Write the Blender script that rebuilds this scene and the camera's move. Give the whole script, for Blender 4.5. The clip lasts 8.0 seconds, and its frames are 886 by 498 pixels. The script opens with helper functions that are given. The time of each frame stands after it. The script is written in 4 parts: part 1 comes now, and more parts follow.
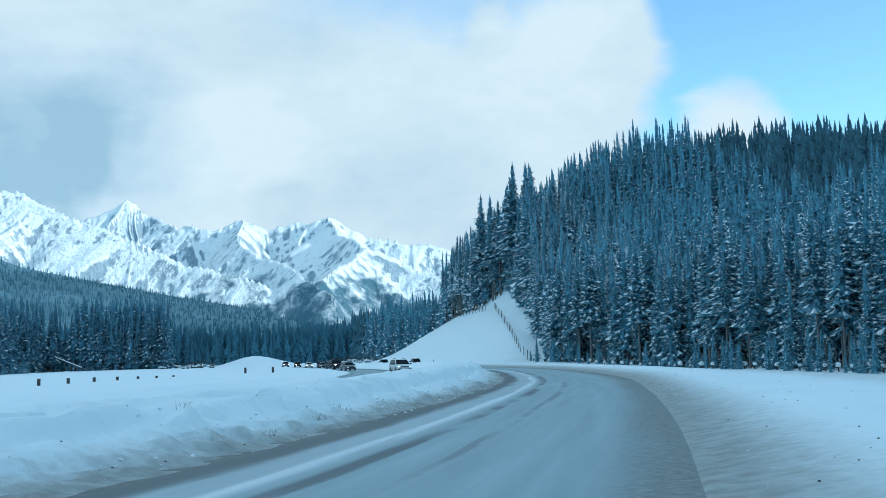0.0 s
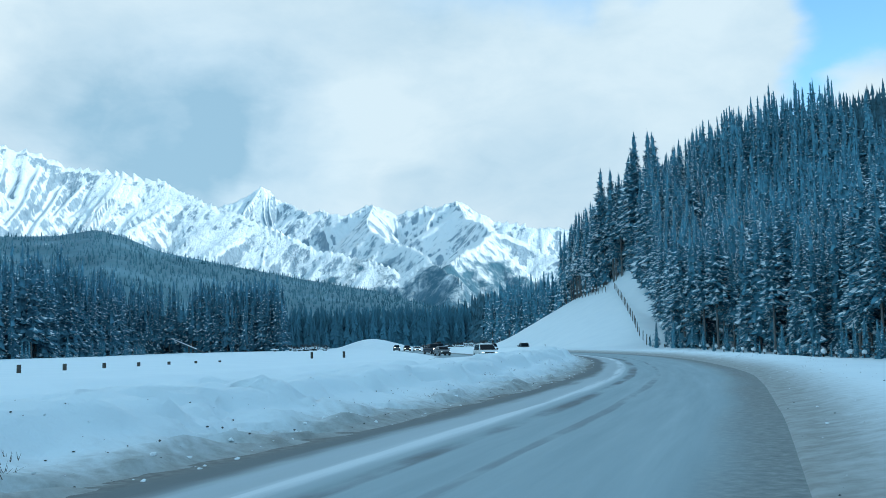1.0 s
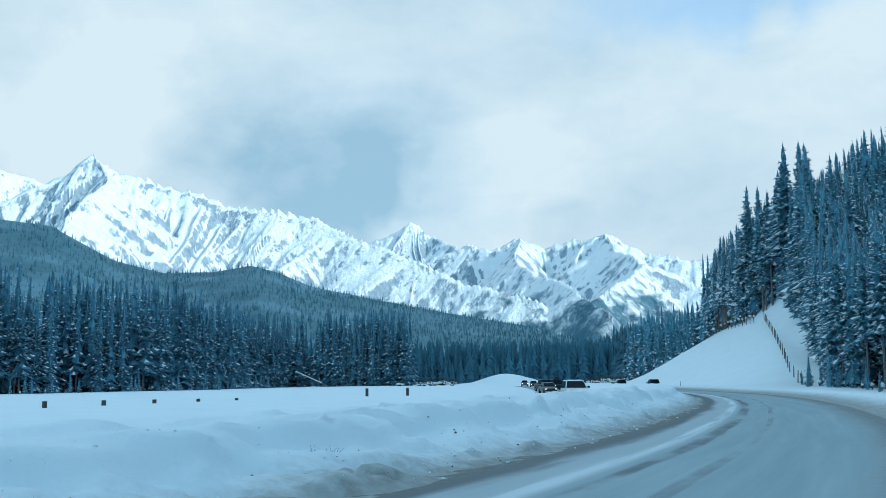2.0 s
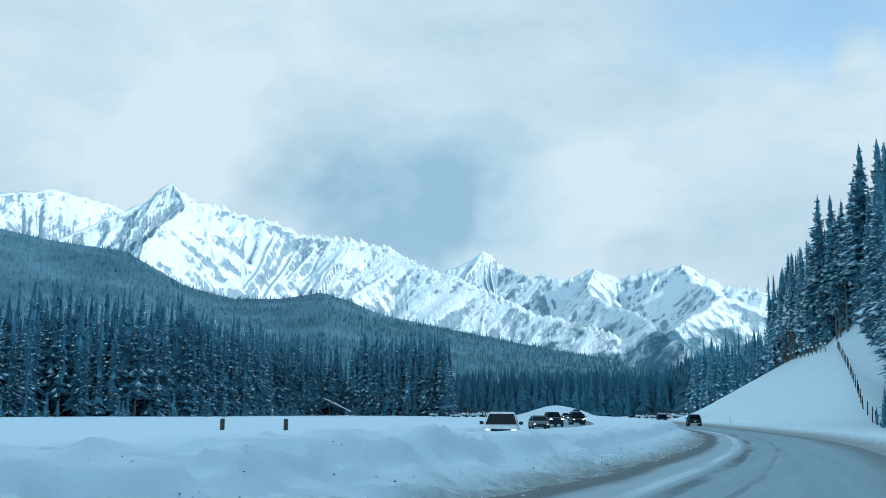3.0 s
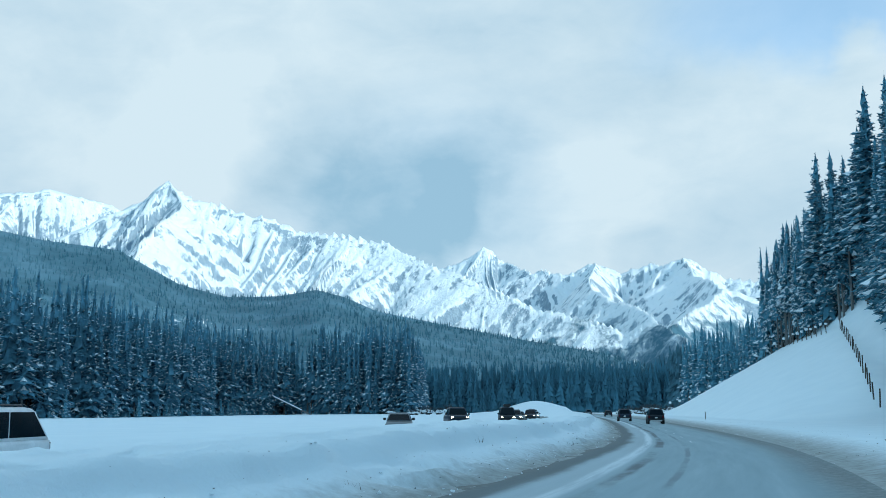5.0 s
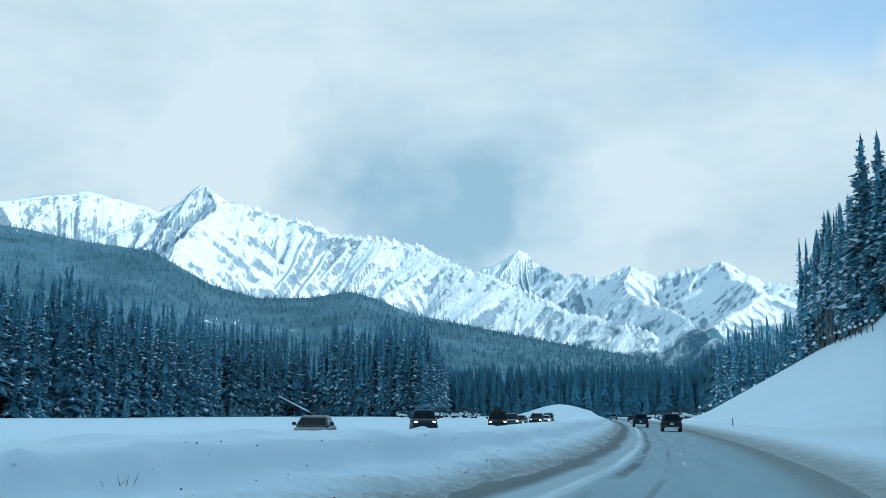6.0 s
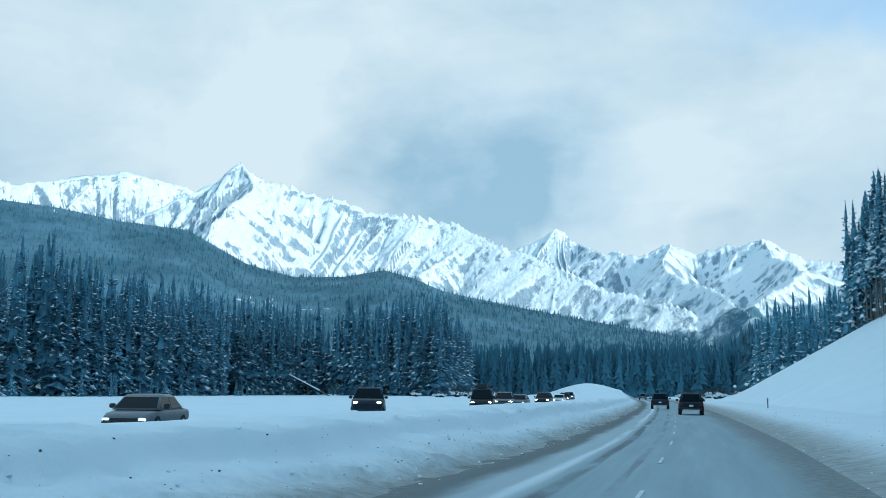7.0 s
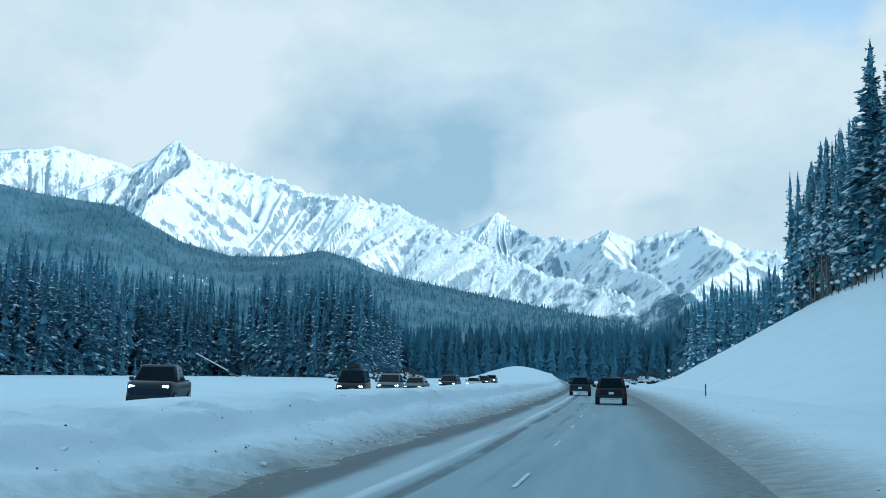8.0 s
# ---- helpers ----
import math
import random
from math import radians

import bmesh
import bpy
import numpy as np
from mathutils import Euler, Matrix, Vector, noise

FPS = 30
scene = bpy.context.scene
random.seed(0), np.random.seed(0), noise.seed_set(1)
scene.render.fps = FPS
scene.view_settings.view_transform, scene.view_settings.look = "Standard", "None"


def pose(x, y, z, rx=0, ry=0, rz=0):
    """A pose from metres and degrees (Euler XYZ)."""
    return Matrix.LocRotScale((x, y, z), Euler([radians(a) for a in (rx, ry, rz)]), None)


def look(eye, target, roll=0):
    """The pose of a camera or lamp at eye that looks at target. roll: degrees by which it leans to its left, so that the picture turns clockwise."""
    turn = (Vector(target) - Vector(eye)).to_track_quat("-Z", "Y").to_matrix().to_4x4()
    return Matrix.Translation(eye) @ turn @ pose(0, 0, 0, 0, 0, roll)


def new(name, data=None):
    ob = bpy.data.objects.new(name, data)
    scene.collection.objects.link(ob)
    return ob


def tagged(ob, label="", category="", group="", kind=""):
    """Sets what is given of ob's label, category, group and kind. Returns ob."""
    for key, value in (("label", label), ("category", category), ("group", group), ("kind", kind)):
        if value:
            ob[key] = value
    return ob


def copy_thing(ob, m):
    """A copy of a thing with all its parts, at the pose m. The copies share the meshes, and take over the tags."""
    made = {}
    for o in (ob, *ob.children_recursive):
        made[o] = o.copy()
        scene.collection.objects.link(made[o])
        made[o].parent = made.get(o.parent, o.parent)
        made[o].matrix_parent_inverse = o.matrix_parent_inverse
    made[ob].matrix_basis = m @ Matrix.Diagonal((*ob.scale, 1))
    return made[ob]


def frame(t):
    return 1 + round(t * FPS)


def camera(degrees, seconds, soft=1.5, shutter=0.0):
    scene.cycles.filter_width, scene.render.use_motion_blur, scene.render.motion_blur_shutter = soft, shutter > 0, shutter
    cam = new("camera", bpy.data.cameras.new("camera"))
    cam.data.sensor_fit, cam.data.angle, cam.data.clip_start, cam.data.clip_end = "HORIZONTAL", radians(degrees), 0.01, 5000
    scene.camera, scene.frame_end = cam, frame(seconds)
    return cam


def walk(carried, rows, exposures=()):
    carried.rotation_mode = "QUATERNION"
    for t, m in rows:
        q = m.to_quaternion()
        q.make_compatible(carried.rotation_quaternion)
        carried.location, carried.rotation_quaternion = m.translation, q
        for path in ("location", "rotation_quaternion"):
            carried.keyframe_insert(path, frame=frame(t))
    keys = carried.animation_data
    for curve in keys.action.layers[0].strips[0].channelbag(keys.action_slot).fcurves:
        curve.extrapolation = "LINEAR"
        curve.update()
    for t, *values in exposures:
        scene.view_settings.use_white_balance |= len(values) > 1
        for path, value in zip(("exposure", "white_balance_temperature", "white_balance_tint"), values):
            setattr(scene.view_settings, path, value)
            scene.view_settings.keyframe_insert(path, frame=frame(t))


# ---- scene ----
cam = camera(47.88, 8.0, soft=0.8)
walk(cam, [
    (0.0, look((-9.14, -86.65, 1.60), (-11.58, 12.73, 12.49), -1.50)),
    (0.5, look((-7.35, -77.99, 1.60), (-14.68, 21.38, 10.03), -1.18)),
    (1.0, look((-5.76, -69.27, 1.60), (-21.11, 29.08, 11.17), -1.06)),
    (1.5, look((-4.37, -60.50, 1.60), (-28.43, 35.88, 13.14), -0.74)),
    (1.7, look((-3.87, -56.97, 1.60), (-30.03, 38.76, 13.84), -0.77)),
    (2.8, look((-0.53, -21.51, 1.60), (-37.40, 70.13, 17.18), 0.41)),
    (3.0, look((-0.37, -17.94, 1.60), (-37.09, 73.65, 17.79), 0.56)),
    (3.5, look((-0.09, -8.98, 1.60), (-35.93, 82.67, 19.36), 0.30)),
    (4.0, look((0.00, 0.00, 1.60), (-35.31, 91.81, 19.64), 0.13)),
    (4.5, look((-0.11, 9.00, 1.60), (-35.69, 101.01, 17.94), 0.02)),
    (4.7, look((-0.20, 12.60, 1.60), (-36.35, 104.50, 17.35), -0.04)),
    (5.8, look((-1.31, 32.46, 1.60), (-40.72, 122.84, 18.24), 0.25)),
    (6.0, look((-1.62, 36.07, 1.60), (-41.92, 126.17, 17.83), 0.43)),
    (6.5, look((-2.54, 45.10, 1.60), (-45.04, 134.41, 16.36), 0.63)),
    (7.0, look((-3.68, 54.13, 1.61), (-47.49, 142.89, 15.78), 0.57)),
    (7.5, look((-5.04, 63.14, 1.62), (-48.05, 152.36, 15.39), 0.89)),
    (8.0, look((-6.64, 72.14, 1.63), (-45.22, 163.54, 14.17), 1.09)),
], [(0.0, 0.17, 5540, -4), (1.5, 0.16, 5580, -4), (2.8, 0.09, 5600, -4), (8.0, 0.11, 5600, -4)])

# ---- sky, sun, exposure ----
SUN_AZ, SUN_EL = radians(106), radians(17)   # clockwise from +y; low winter sun behind the wooded hill


def sky_world():
    w = bpy.data.worlds.new("winter_sky")
    scene.world = w
    w.use_nodes = True
    nt = w.node_tree
    nt.nodes.clear()
    N, L = nt.nodes.new, nt.links.new
    out, bg = N("ShaderNodeOutputWorld"), N("ShaderNodeBackground")
    sky = N("ShaderNodeTexSky")
    sky.sky_type, sky.sun_disc = "NISHITA", False
    sky.sun_elevation, sky.sun_rotation = SUN_EL, SUN_AZ
    sky.altitude, sky.air_density, sky.dust_density, sky.ozone_density = 1400, 1.0, 0.6, 2.0
    co = N("ShaderNodeTexCoord")
    def mth(op, a, b=None):
        m = N("ShaderNodeMath"); m.operation = op
        for k, v in enumerate((a, b)):
            if v is None:
                continue
            if isinstance(v, (int, float)):
                m.inputs[k].default_value = v
            else:
                L(v, m.inputs[k])
        return m.outputs[0]
    def towards(az, el, near, far):
        """1 at a bearing (degrees left of +y) and elevation, falling to 0 at the given angle."""
        a, e = radians(az), radians(el)
        d = N("ShaderNodeVectorMath"); d.operation = "DOT_PRODUCT"
        L(way, d.inputs[0])
        d.inputs[1].default_value = (-math.sin(a) * math.cos(e), math.cos(a) * math.cos(e), math.sin(e))
        m = N("ShaderNodeMapRange"); m.interpolation_type = "SMOOTHSTEP"
        m.inputs["From Min"].default_value, m.inputs["From Max"].default_value = math.cos(radians(far)), math.cos(radians(near))
        L(d.outputs["Value"], m.inputs["Value"])
        return m.outputs["Result"]
    def clouds(scale, detail, rough, shift, dist=0.3):
        mp = N("ShaderNodeMapping"); mp.inputs["Scale"].default_value = (1, 1, 1.9); mp.inputs["Location"].default_value = shift
        L(co.outputs["Generated"], mp.inputs[0])
        n = N("ShaderNodeTexNoise")
        n.inputs["Scale"].default_value, n.inputs["Detail"].default_value, n.inputs["Roughness"].default_value, n.inputs["Distortion"].default_value = scale, detail, rough, dist
        L(mp.outputs[0], n.inputs["Vector"])
        return n.outputs["Fac"]
    # the direction, ruffled so that every cloud edge billows
    ruffle = N("ShaderNodeTexNoise")
    for key, value in (("Scale", 5.5), ("Detail", 9), ("Roughness", 0.52), ("Distortion", 0.25)):
        ruffle.inputs[key].default_value = value
    L(co.outputs["Generated"], ruffle.inputs["Vector"])
    shift = N("ShaderNodeVectorMath"); shift.operation = "MULTIPLY_ADD"
    L(ruffle.outputs["Color"], shift.inputs[0])
    shift.inputs[1].default_value, shift.inputs[2].default_value = (0.17, 0.17, 0.13), (-0.085, -0.085, -0.065)
    moved = N("ShaderNodeVectorMath"); moved.operation = "ADD"
    L(co.outputs["Generated"], moved.inputs[0]); L(shift.outputs[0], moved.inputs[1])
    unit = N("ShaderNodeVectorMath"); unit.operation = "NORMALIZE"
    L(moved.outputs[0], unit.inputs[0])
    way = unit.outputs[0]
    wsep = N("ShaderNodeSeparateXYZ")
    L(way, wsep.inputs[0])
    az = mth("MULTIPLY", mth("ARCTAN2", mth("MULTIPLY", wsep.outputs["X"], -1.0), wsep.outputs["Y"]), 57.2958)
    el = mth("MULTIPLY", mth("ARCSINE", wsep.outputs["Z"]), 57.2958)
    def step(x, lo, hi):
        m = N("ShaderNodeMapRange"); m.interpolation_type = "SMOOTHSTEP"
        m.inputs["From Min"].default_value, m.inputs["From Max"].default_value = lo, hi
        L(x, m.inputs["Value"])
        return m.outputs["Result"]
    # open blue to the right and above the great bank of cloud, with loose puffs; broken cover all round behind
    open_right = mth("MULTIPLY", step(az, -9.6, -11.6), step(az, -150.0, -110.0))
    open_top = mth("MULTIPLY", mth("MULTIPLY", step(el, 18.2, 20.6), step(az, 13.5, 2.0)), 0.52)
    puffs = mth("MAXIMUM", towards(-14.3, 12.6, 0.2, 2.8), towards(-1.5, 18.9, 0.0, 2.0))
    ahead = mth("SUBTRACT", 1.0, mth("MULTIPLY", mth("MAXIMUM", open_right, open_top), mth("SUBTRACT", 1.0, puffs)))
    veil = mth("SUBTRACT", ahead, mth("MULTIPLY", towards(22.0, 12.0, 0, 9), 0.04))
    behind = step(clouds(3.6, 9, 0.5, (0.3, 0.7, 0.1), 0.25), 0.30, 0.5)
    front = towards(14, 10, 42, 80)
    cover = mth("ADD", mth("MULTIPLY", veil, front), mth("MULTIPLY", behind, mth("SUBTRACT", 1.0, front)))
    shade = N("ShaderNodeValToRGB")
    se = shade.color_ramp.elements
    se[0].position, se[0].color = 0.12, (2.75, 3.65, 4.4, 1)
    se[1].position, se[1].color = 0.80, (5.6, 5.72, 5.9, 1)
    mid = se.new(0.46)
    mid.color = (4.35, 4.85, 5.35, 1)
    tone = mth("ADD", 0.06, mth("MULTIPLY", clouds(4.6, 10, 0.56, (1.7, 0.2, 0.4), 0.35), 0.95))
    tone = mth("ADD", tone, mth("MULTIPLY", mth("SUBTRACT", clouds(12.0, 8, 0.6, (0.4, 1.1, 2.0), 0.5), 0.5), 0.42))
    for bearing, high, near, far, gain in ((36.4, 14.4, 0.5, 6.0, 0.42), (42, 20, 0, 14, 0.14), (24.0, 11.6, 0.5, 5.5, -0.40), (19.5, 13.2, 0.5, 5.0, -0.27), (30, 14.5, 0, 4.5, -0.10),
                                           (12.8, 10.9, 0.4, 5.5, 0.15), (11.5, 8.6, 0, 2.6, -0.22), (-6.5, 15.0, 1, 8, 0.26), (3.0, 16.5, 0, 6, 0.10), (-14.3, 12.6, 0, 4, 0.25)):
        tone = mth("ADD", tone, mth("MULTIPLY", towards(bearing, high, near, far), gain))
    L(tone, shade.inputs[0])
    # unseen, away from the cloud bank: a thin bright blue veil added as fill
    thin = N("ShaderNodeMix"); thin.data_type = "RGBA"
    thin.inputs["A"].default_value = (3.6, 5.3, 6.5, 1)
    L(front, thin.inputs["Factor"]); L(shade.outputs[0], thin.inputs["B"])
    bright = N("ShaderNodeMix"); bright.data_type = "RGBA"; bright.blend_type = "MULTIPLY"
    bright.inputs["Factor"].default_value = 1.0
    bright.inputs["B"].default_value = (2.05, 2.15, 2.05, 1)
    L(sky.outputs[0], bright.inputs["A"])
    mix = N("ShaderNodeMix"); mix.data_type = "RGBA"
    L(cover, mix.inputs["Factor"]); L(bright.outputs["Result"], mix.inputs["A"]); L(thin.outputs["Result"], mix.inputs["B"])
    L(mix.outputs["Result"], bg.inputs[0])
    bg.inputs[1].default_value = 0.13
    L(bg.outputs[0], out.inputs[0])


sky_world()
sun = new("sun", bpy.data.lights.new("sun", "SUN"))
sun.data.energy, sun.data.angle, sun.data.color = 3.05, radians(0.5), (1.0, 0.94, 0.86)
sun.matrix_world = look((0, 0, 0), (-math.sin(SUN_AZ) * math.cos(SUN_EL), -math.cos(SUN_AZ) * math.cos(SUN_EL), -math.sin(SUN_EL)))

# ---- materials ----
def material(name):
    m = bpy.data.materials.new(name)
    m.use_nodes = True
    nt = m.node_tree
    return m, nt, nt.nodes["Principled BSDF"]


def noise_node(nt, scale, detail=4, rough=0.55, vec=None):
    n = nt.nodes.new("ShaderNodeTexNoise")
    n.inputs["Scale"].default_value, n.inputs["Detail"].default_value, n.inputs["Roughness"].default_value = scale, detail, rough
    if vec is None:
        co = nt.nodes.new("ShaderNodeTexCoord")
        vec = co.outputs["Object"]
    nt.links.new(vec, n.inputs["Vector"])
    return n


def ramp(nt, fac, stops):
    r = nt.nodes.new("ShaderNodeValToRGB")
    el = r.color_ramp.elements
    while len(el) < len(stops):
        el.new(0.5)
    for e, (pos, col) in zip(el, stops):
        e.position = pos
        e.color = (*col, 1) if len(col) == 3 else col
    nt.links.new(fac, r.inputs[0])
    return r


def bump(nt, bsdf, height, strength, dist):
    b = nt.nodes.new("ShaderNodeBump")
    b.inputs["Strength"].default_value, b.inputs["Distance"].default_value = strength, dist
    nt.links.new(height, b.inputs["Height"])
    nt.links.new(b.outputs[0], bsdf.inputs["Normal"])


def plain(name, col, rough=0.6, metal=0.0, var=0.15, scale=6.0):
    m, nt, b = material(name)
    n = noise_node(nt, scale)
    lo = [c * (1 - var) for c in col]
    hi = [min(1, c * (1 + var)) for c in col]
    r = ramp(nt, n.outputs["Fac"], [(0.3, lo), (0.7, hi)])
    nt.links.new(r.outputs[0], b.inputs["Base Color"])
    b.inputs["Roughness"].default_value, b.inputs["Metallic"].default_value = rough, metal
    return m


def mixcol(nt, fac, a, b):
    m = nt.nodes.new("ShaderNodeMix")
    m.data_type = "RGBA"
    for sock, v in (("Factor", fac), ("A", a), ("B", b)):
        if isinstance(v, (tuple, list)):
            m.inputs[sock].default_value = (*v, 1)
        elif isinstance(v, (int, float)):
            m.inputs[sock].default_value = v
        else:
            nt.links.new(v, m.inputs[sock])
    return m.outputs["Result"]


def math_node(nt, op, a, b=None, c=None):
    m = nt.nodes.new("ShaderNodeMath")
    m.operation = op
    for k, v in enumerate((a, b, c)):
        if v is None:
            continue
        if isinstance(v, (int, float)):
            m.inputs[k].default_value = v
        else:
            nt.links.new(v, m.inputs[k])
    return m.outputs[0]


def smooth_node(nt, x, lo, hi):
    m = nt.nodes.new("ShaderNodeMapRange")
    m.interpolation_type = "SMOOTHSTEP"
    m.inputs["From Min"].default_value, m.inputs["From Max"].default_value = lo, hi
    nt.links.new(x, m.inputs["Value"])
    return m.outputs["Result"]


def snow_material():
    """Snow; sandy and grey next to the carriageway, where the plough throws grit. UV: metres across and along the road."""
    m, nt, b = material("snow")
    uv = nt.nodes.new("ShaderNodeUVMap")
    uv.uv_map = "road"
    sep = nt.nodes.new("ShaderNodeSeparateXYZ")
    nt.links.new(uv.outputs[0], sep.inputs[0])
    fine, broad = noise_node(nt, 3.0, 6, 0.65), noise_node(nt, 0.25, 4)
    col = mixcol(nt, broad.outputs["Fac"], (0.75, 0.82, 0.87), (0.87, 0.92, 0.95))
    wob = math_node(nt, "MULTIPLY_ADD", fine.outputs["Fac"], 1.3, -0.65)
    u = math_node(nt, "ADD", sep.outputs["X"], wob)
    left = smooth_node(nt, u, -7.2, -5.5)
    right = smooth_node(nt, u, 5.8, 3.1)
    side = math_node(nt, "MULTIPLY", left, right)
    grit = noise_node(nt, 2.2, 7, 0.62)
    dirt = math_node(nt, "MULTIPLY", math_node(nt, "POWER", side, 1.25), math_node(nt, "MULTIPLY_ADD", smooth_node(nt, grit.outputs["Fac"], 0.3, 0.7), 0.24, 0.76))
    col = mixcol(nt, dirt, col, (0.25, 0.255, 0.24))
    nt.links.new(col, b.inputs["Base Color"])
    b.inputs["Roughness"].default_value = 0.75
    b.inputs["Subsurface Weight"].default_value = 0.0
    # the ploughed bank is broken and dented, the open snow is smooth
    dents = math_node(nt, "MULTIPLY", math_node(nt, "MULTIPLY", smooth_node(nt, u, -4.8, -5.6), smooth_node(nt, u, -10.5, -8.2)), noise_node(nt, 1.5, 8, 0.7).outputs["Fac"])
    bump(nt, b, math_node(nt, "MULTIPLY_ADD", dents, 2.2, math_node(nt, "MULTIPLY", noise_node(nt, 2.6, 9, 0.66).outputs["Fac"], 0.7)), 0.5, 0.10)
    return m


def road_material():
    """Ploughed asphalt with a polished film of packed snow, bare wheel tracks and dark gutters. UV: metres across and along."""
    m, nt, b = material("snowy_asphalt")
    uv = nt.nodes.new("ShaderNodeUVMap")
    uv.uv_map = "road"
    sep = nt.nodes.new("ShaderNodeSeparateXYZ")
    nt.links.new(uv.outputs[0], sep.inputs[0])
    mp = nt.nodes.new("ShaderNodeMapping")
    mp.inputs["Scale"].default_value = (1, 0.05, 1)
    nt.links.new(uv.outputs[0], mp.inputs[0])
    streak = noise_node(nt, 1.6, 6, 0.6, mp.outputs[0])
    mp2 = nt.nodes.new("ShaderNodeMapping")
    mp2.inputs["Scale"].default_value = (0.5, 0.12, 1)
    nt.links.new(uv.outputs[0], mp2.inputs[0])
    patch = noise_node(nt, 1.0, 5, 0.6, mp2.outputs[0])
    grain = noise_node(nt, 40, 3, 0.6, uv.outputs[0])
    film = ramp(nt, streak.outputs["Fac"], [(0.25, (0.27, 0.345, 0.38)), (0.55, (0.36, 0.44, 0.475)), (0.8, (0.47, 0.55, 0.585))])
    col = mixcol(nt, math_node(nt, "MULTIPLY", patch.outputs["Fac"], 0.5), film.outputs[0], (0.365, 0.445, 0.48))
    wob = math_node(nt, "MULTIPLY_ADD", streak.outputs["Fac"], 0.5, -0.25)
    u = math_node(nt, "ADD", sep.outputs["X"], wob)
    # packed snow over the outer half of the far lane, a thin snow ridge beside a bare wheel track
    snowy = math_node(nt, "MULTIPLY", smooth_node(nt, u, -2.8, -3.4), smooth_node(nt, u, -4.9, -4.3))
    col = mixcol(nt, math_node(nt, "MULTIPLY", snowy, 0.42), col, (0.60, 0.63, 0.66))
    line = math_node(nt, "MULTIPLY", smooth_node(nt, u, -3.1, -3.3), smooth_node(nt, u, -3.75, -3.45))
    col = mixcol(nt, math_node(nt, "MULTIPLY", math_node(nt, "MULTIPLY", line, smooth_node(nt, streak.outputs["Fac"], 0.3, 0.55)), 0.75), col, (0.80, 0.84, 0.87))
    track = math_node(nt, "MULTIPLY", smooth_node(nt, u, -2.45, -2.6), smooth_node(nt, u, -3.05, -2.8))
    col = mixcol(nt, math_node(nt, "MULTIPLY", math_node(nt, "MULTIPLY", track, smooth_node(nt, patch.outputs["Fac"], 0.35, 0.6)), 0.75), col, (0.10, 0.10, 0.105))
    mark = math_node(nt, "MULTIPLY", smooth_node(nt, u, -1.3, -1.38), smooth_node(nt, u, -1.6, -1.5))
    col = mixcol(nt, math_node(nt, "MULTIPLY", math_node(nt, "MULTIPLY", mark, smooth_node(nt, patch.outputs["Fac"], 0.38, 0.6)), 0.5), col, (0.13, 0.14, 0.15))
    # bare wet gutters, and sand along both edges
    ragged = math_node(nt, "MULTIPLY_ADD", patch.outputs["Fac"], 0.9, -0.45)
    u = math_node(nt, "ADD", u, ragged)
    gl = smooth_node(nt, u, -4.2, -4.75)
    specks = noise_node(nt, 5.0, 7, 0.7, uv.outputs[0])
    gritty = ramp(nt, specks.outputs["Fac"], [(0.32, (0.10, 0.10, 0.097)), (0.52, (0.21, 0.208, 0.19)), (0.72, (0.36, 0.36, 0.345))])
    col = mixcol(nt, math_node(nt, "MULTIPLY", gl, 0.78), col, (0.10, 0.10, 0.097))
    sand = math_node(nt, "MULTIPLY", math_node(nt, "MAXIMUM", smooth_node(nt, u, 0.9, 2.5), smooth_node(nt, u, -4.9, -5.5)), math_node(nt, "MULTIPLY_ADD", patch.outputs["Fac"], 0.3, 0.62))
    col = mixcol(nt, sand, col, gritty.outputs[0])
    col = mixcol(nt, math_node(nt, "MULTIPLY", grain.outputs["Fac"], 0.18), col, (0.06, 0.06, 0.06))
    nt.links.new(col, b.inputs["Base Color"])
    b.inputs["Roughness"].default_value = 0.8
    b.inputs["Specular IOR Level"].default_value = 0.3
    bump(nt, b, grain.outputs["Fac"], 0.25, 0.01)
    return m


SNOW, ROAD = snow_material(), road_material()
BARK = plain("bark", (0.15, 0.145, 0.14), 0.9, 0, 0.35, 3)
# haze is put into this needle colour: lifted and blued
NEEDLES = plain("hazed_spruce_needles", (0.12, 0.27, 0.355), 0.85, 0, 0.45, 0.8)
# darker copy of the needles: the valley's shade and haze put into the colour
VALLEY_NEEDLES = plain("shade_toned_valley_needles", (0.10, 0.215, 0.29), 0.9, 0, 0.45, 0.5)
# darkened to stand for the self-shade that the simple tiered trees lack
TIERED_NEEDLES = plain("self_shade_needles", (0.075, 0.155, 0.20), 0.9, 0, 0.45, 0.3)
TREE_SNOW = plain("tree_snow", (0.82, 0.85, 0.88), 0.8, 0, 0.06, 2)


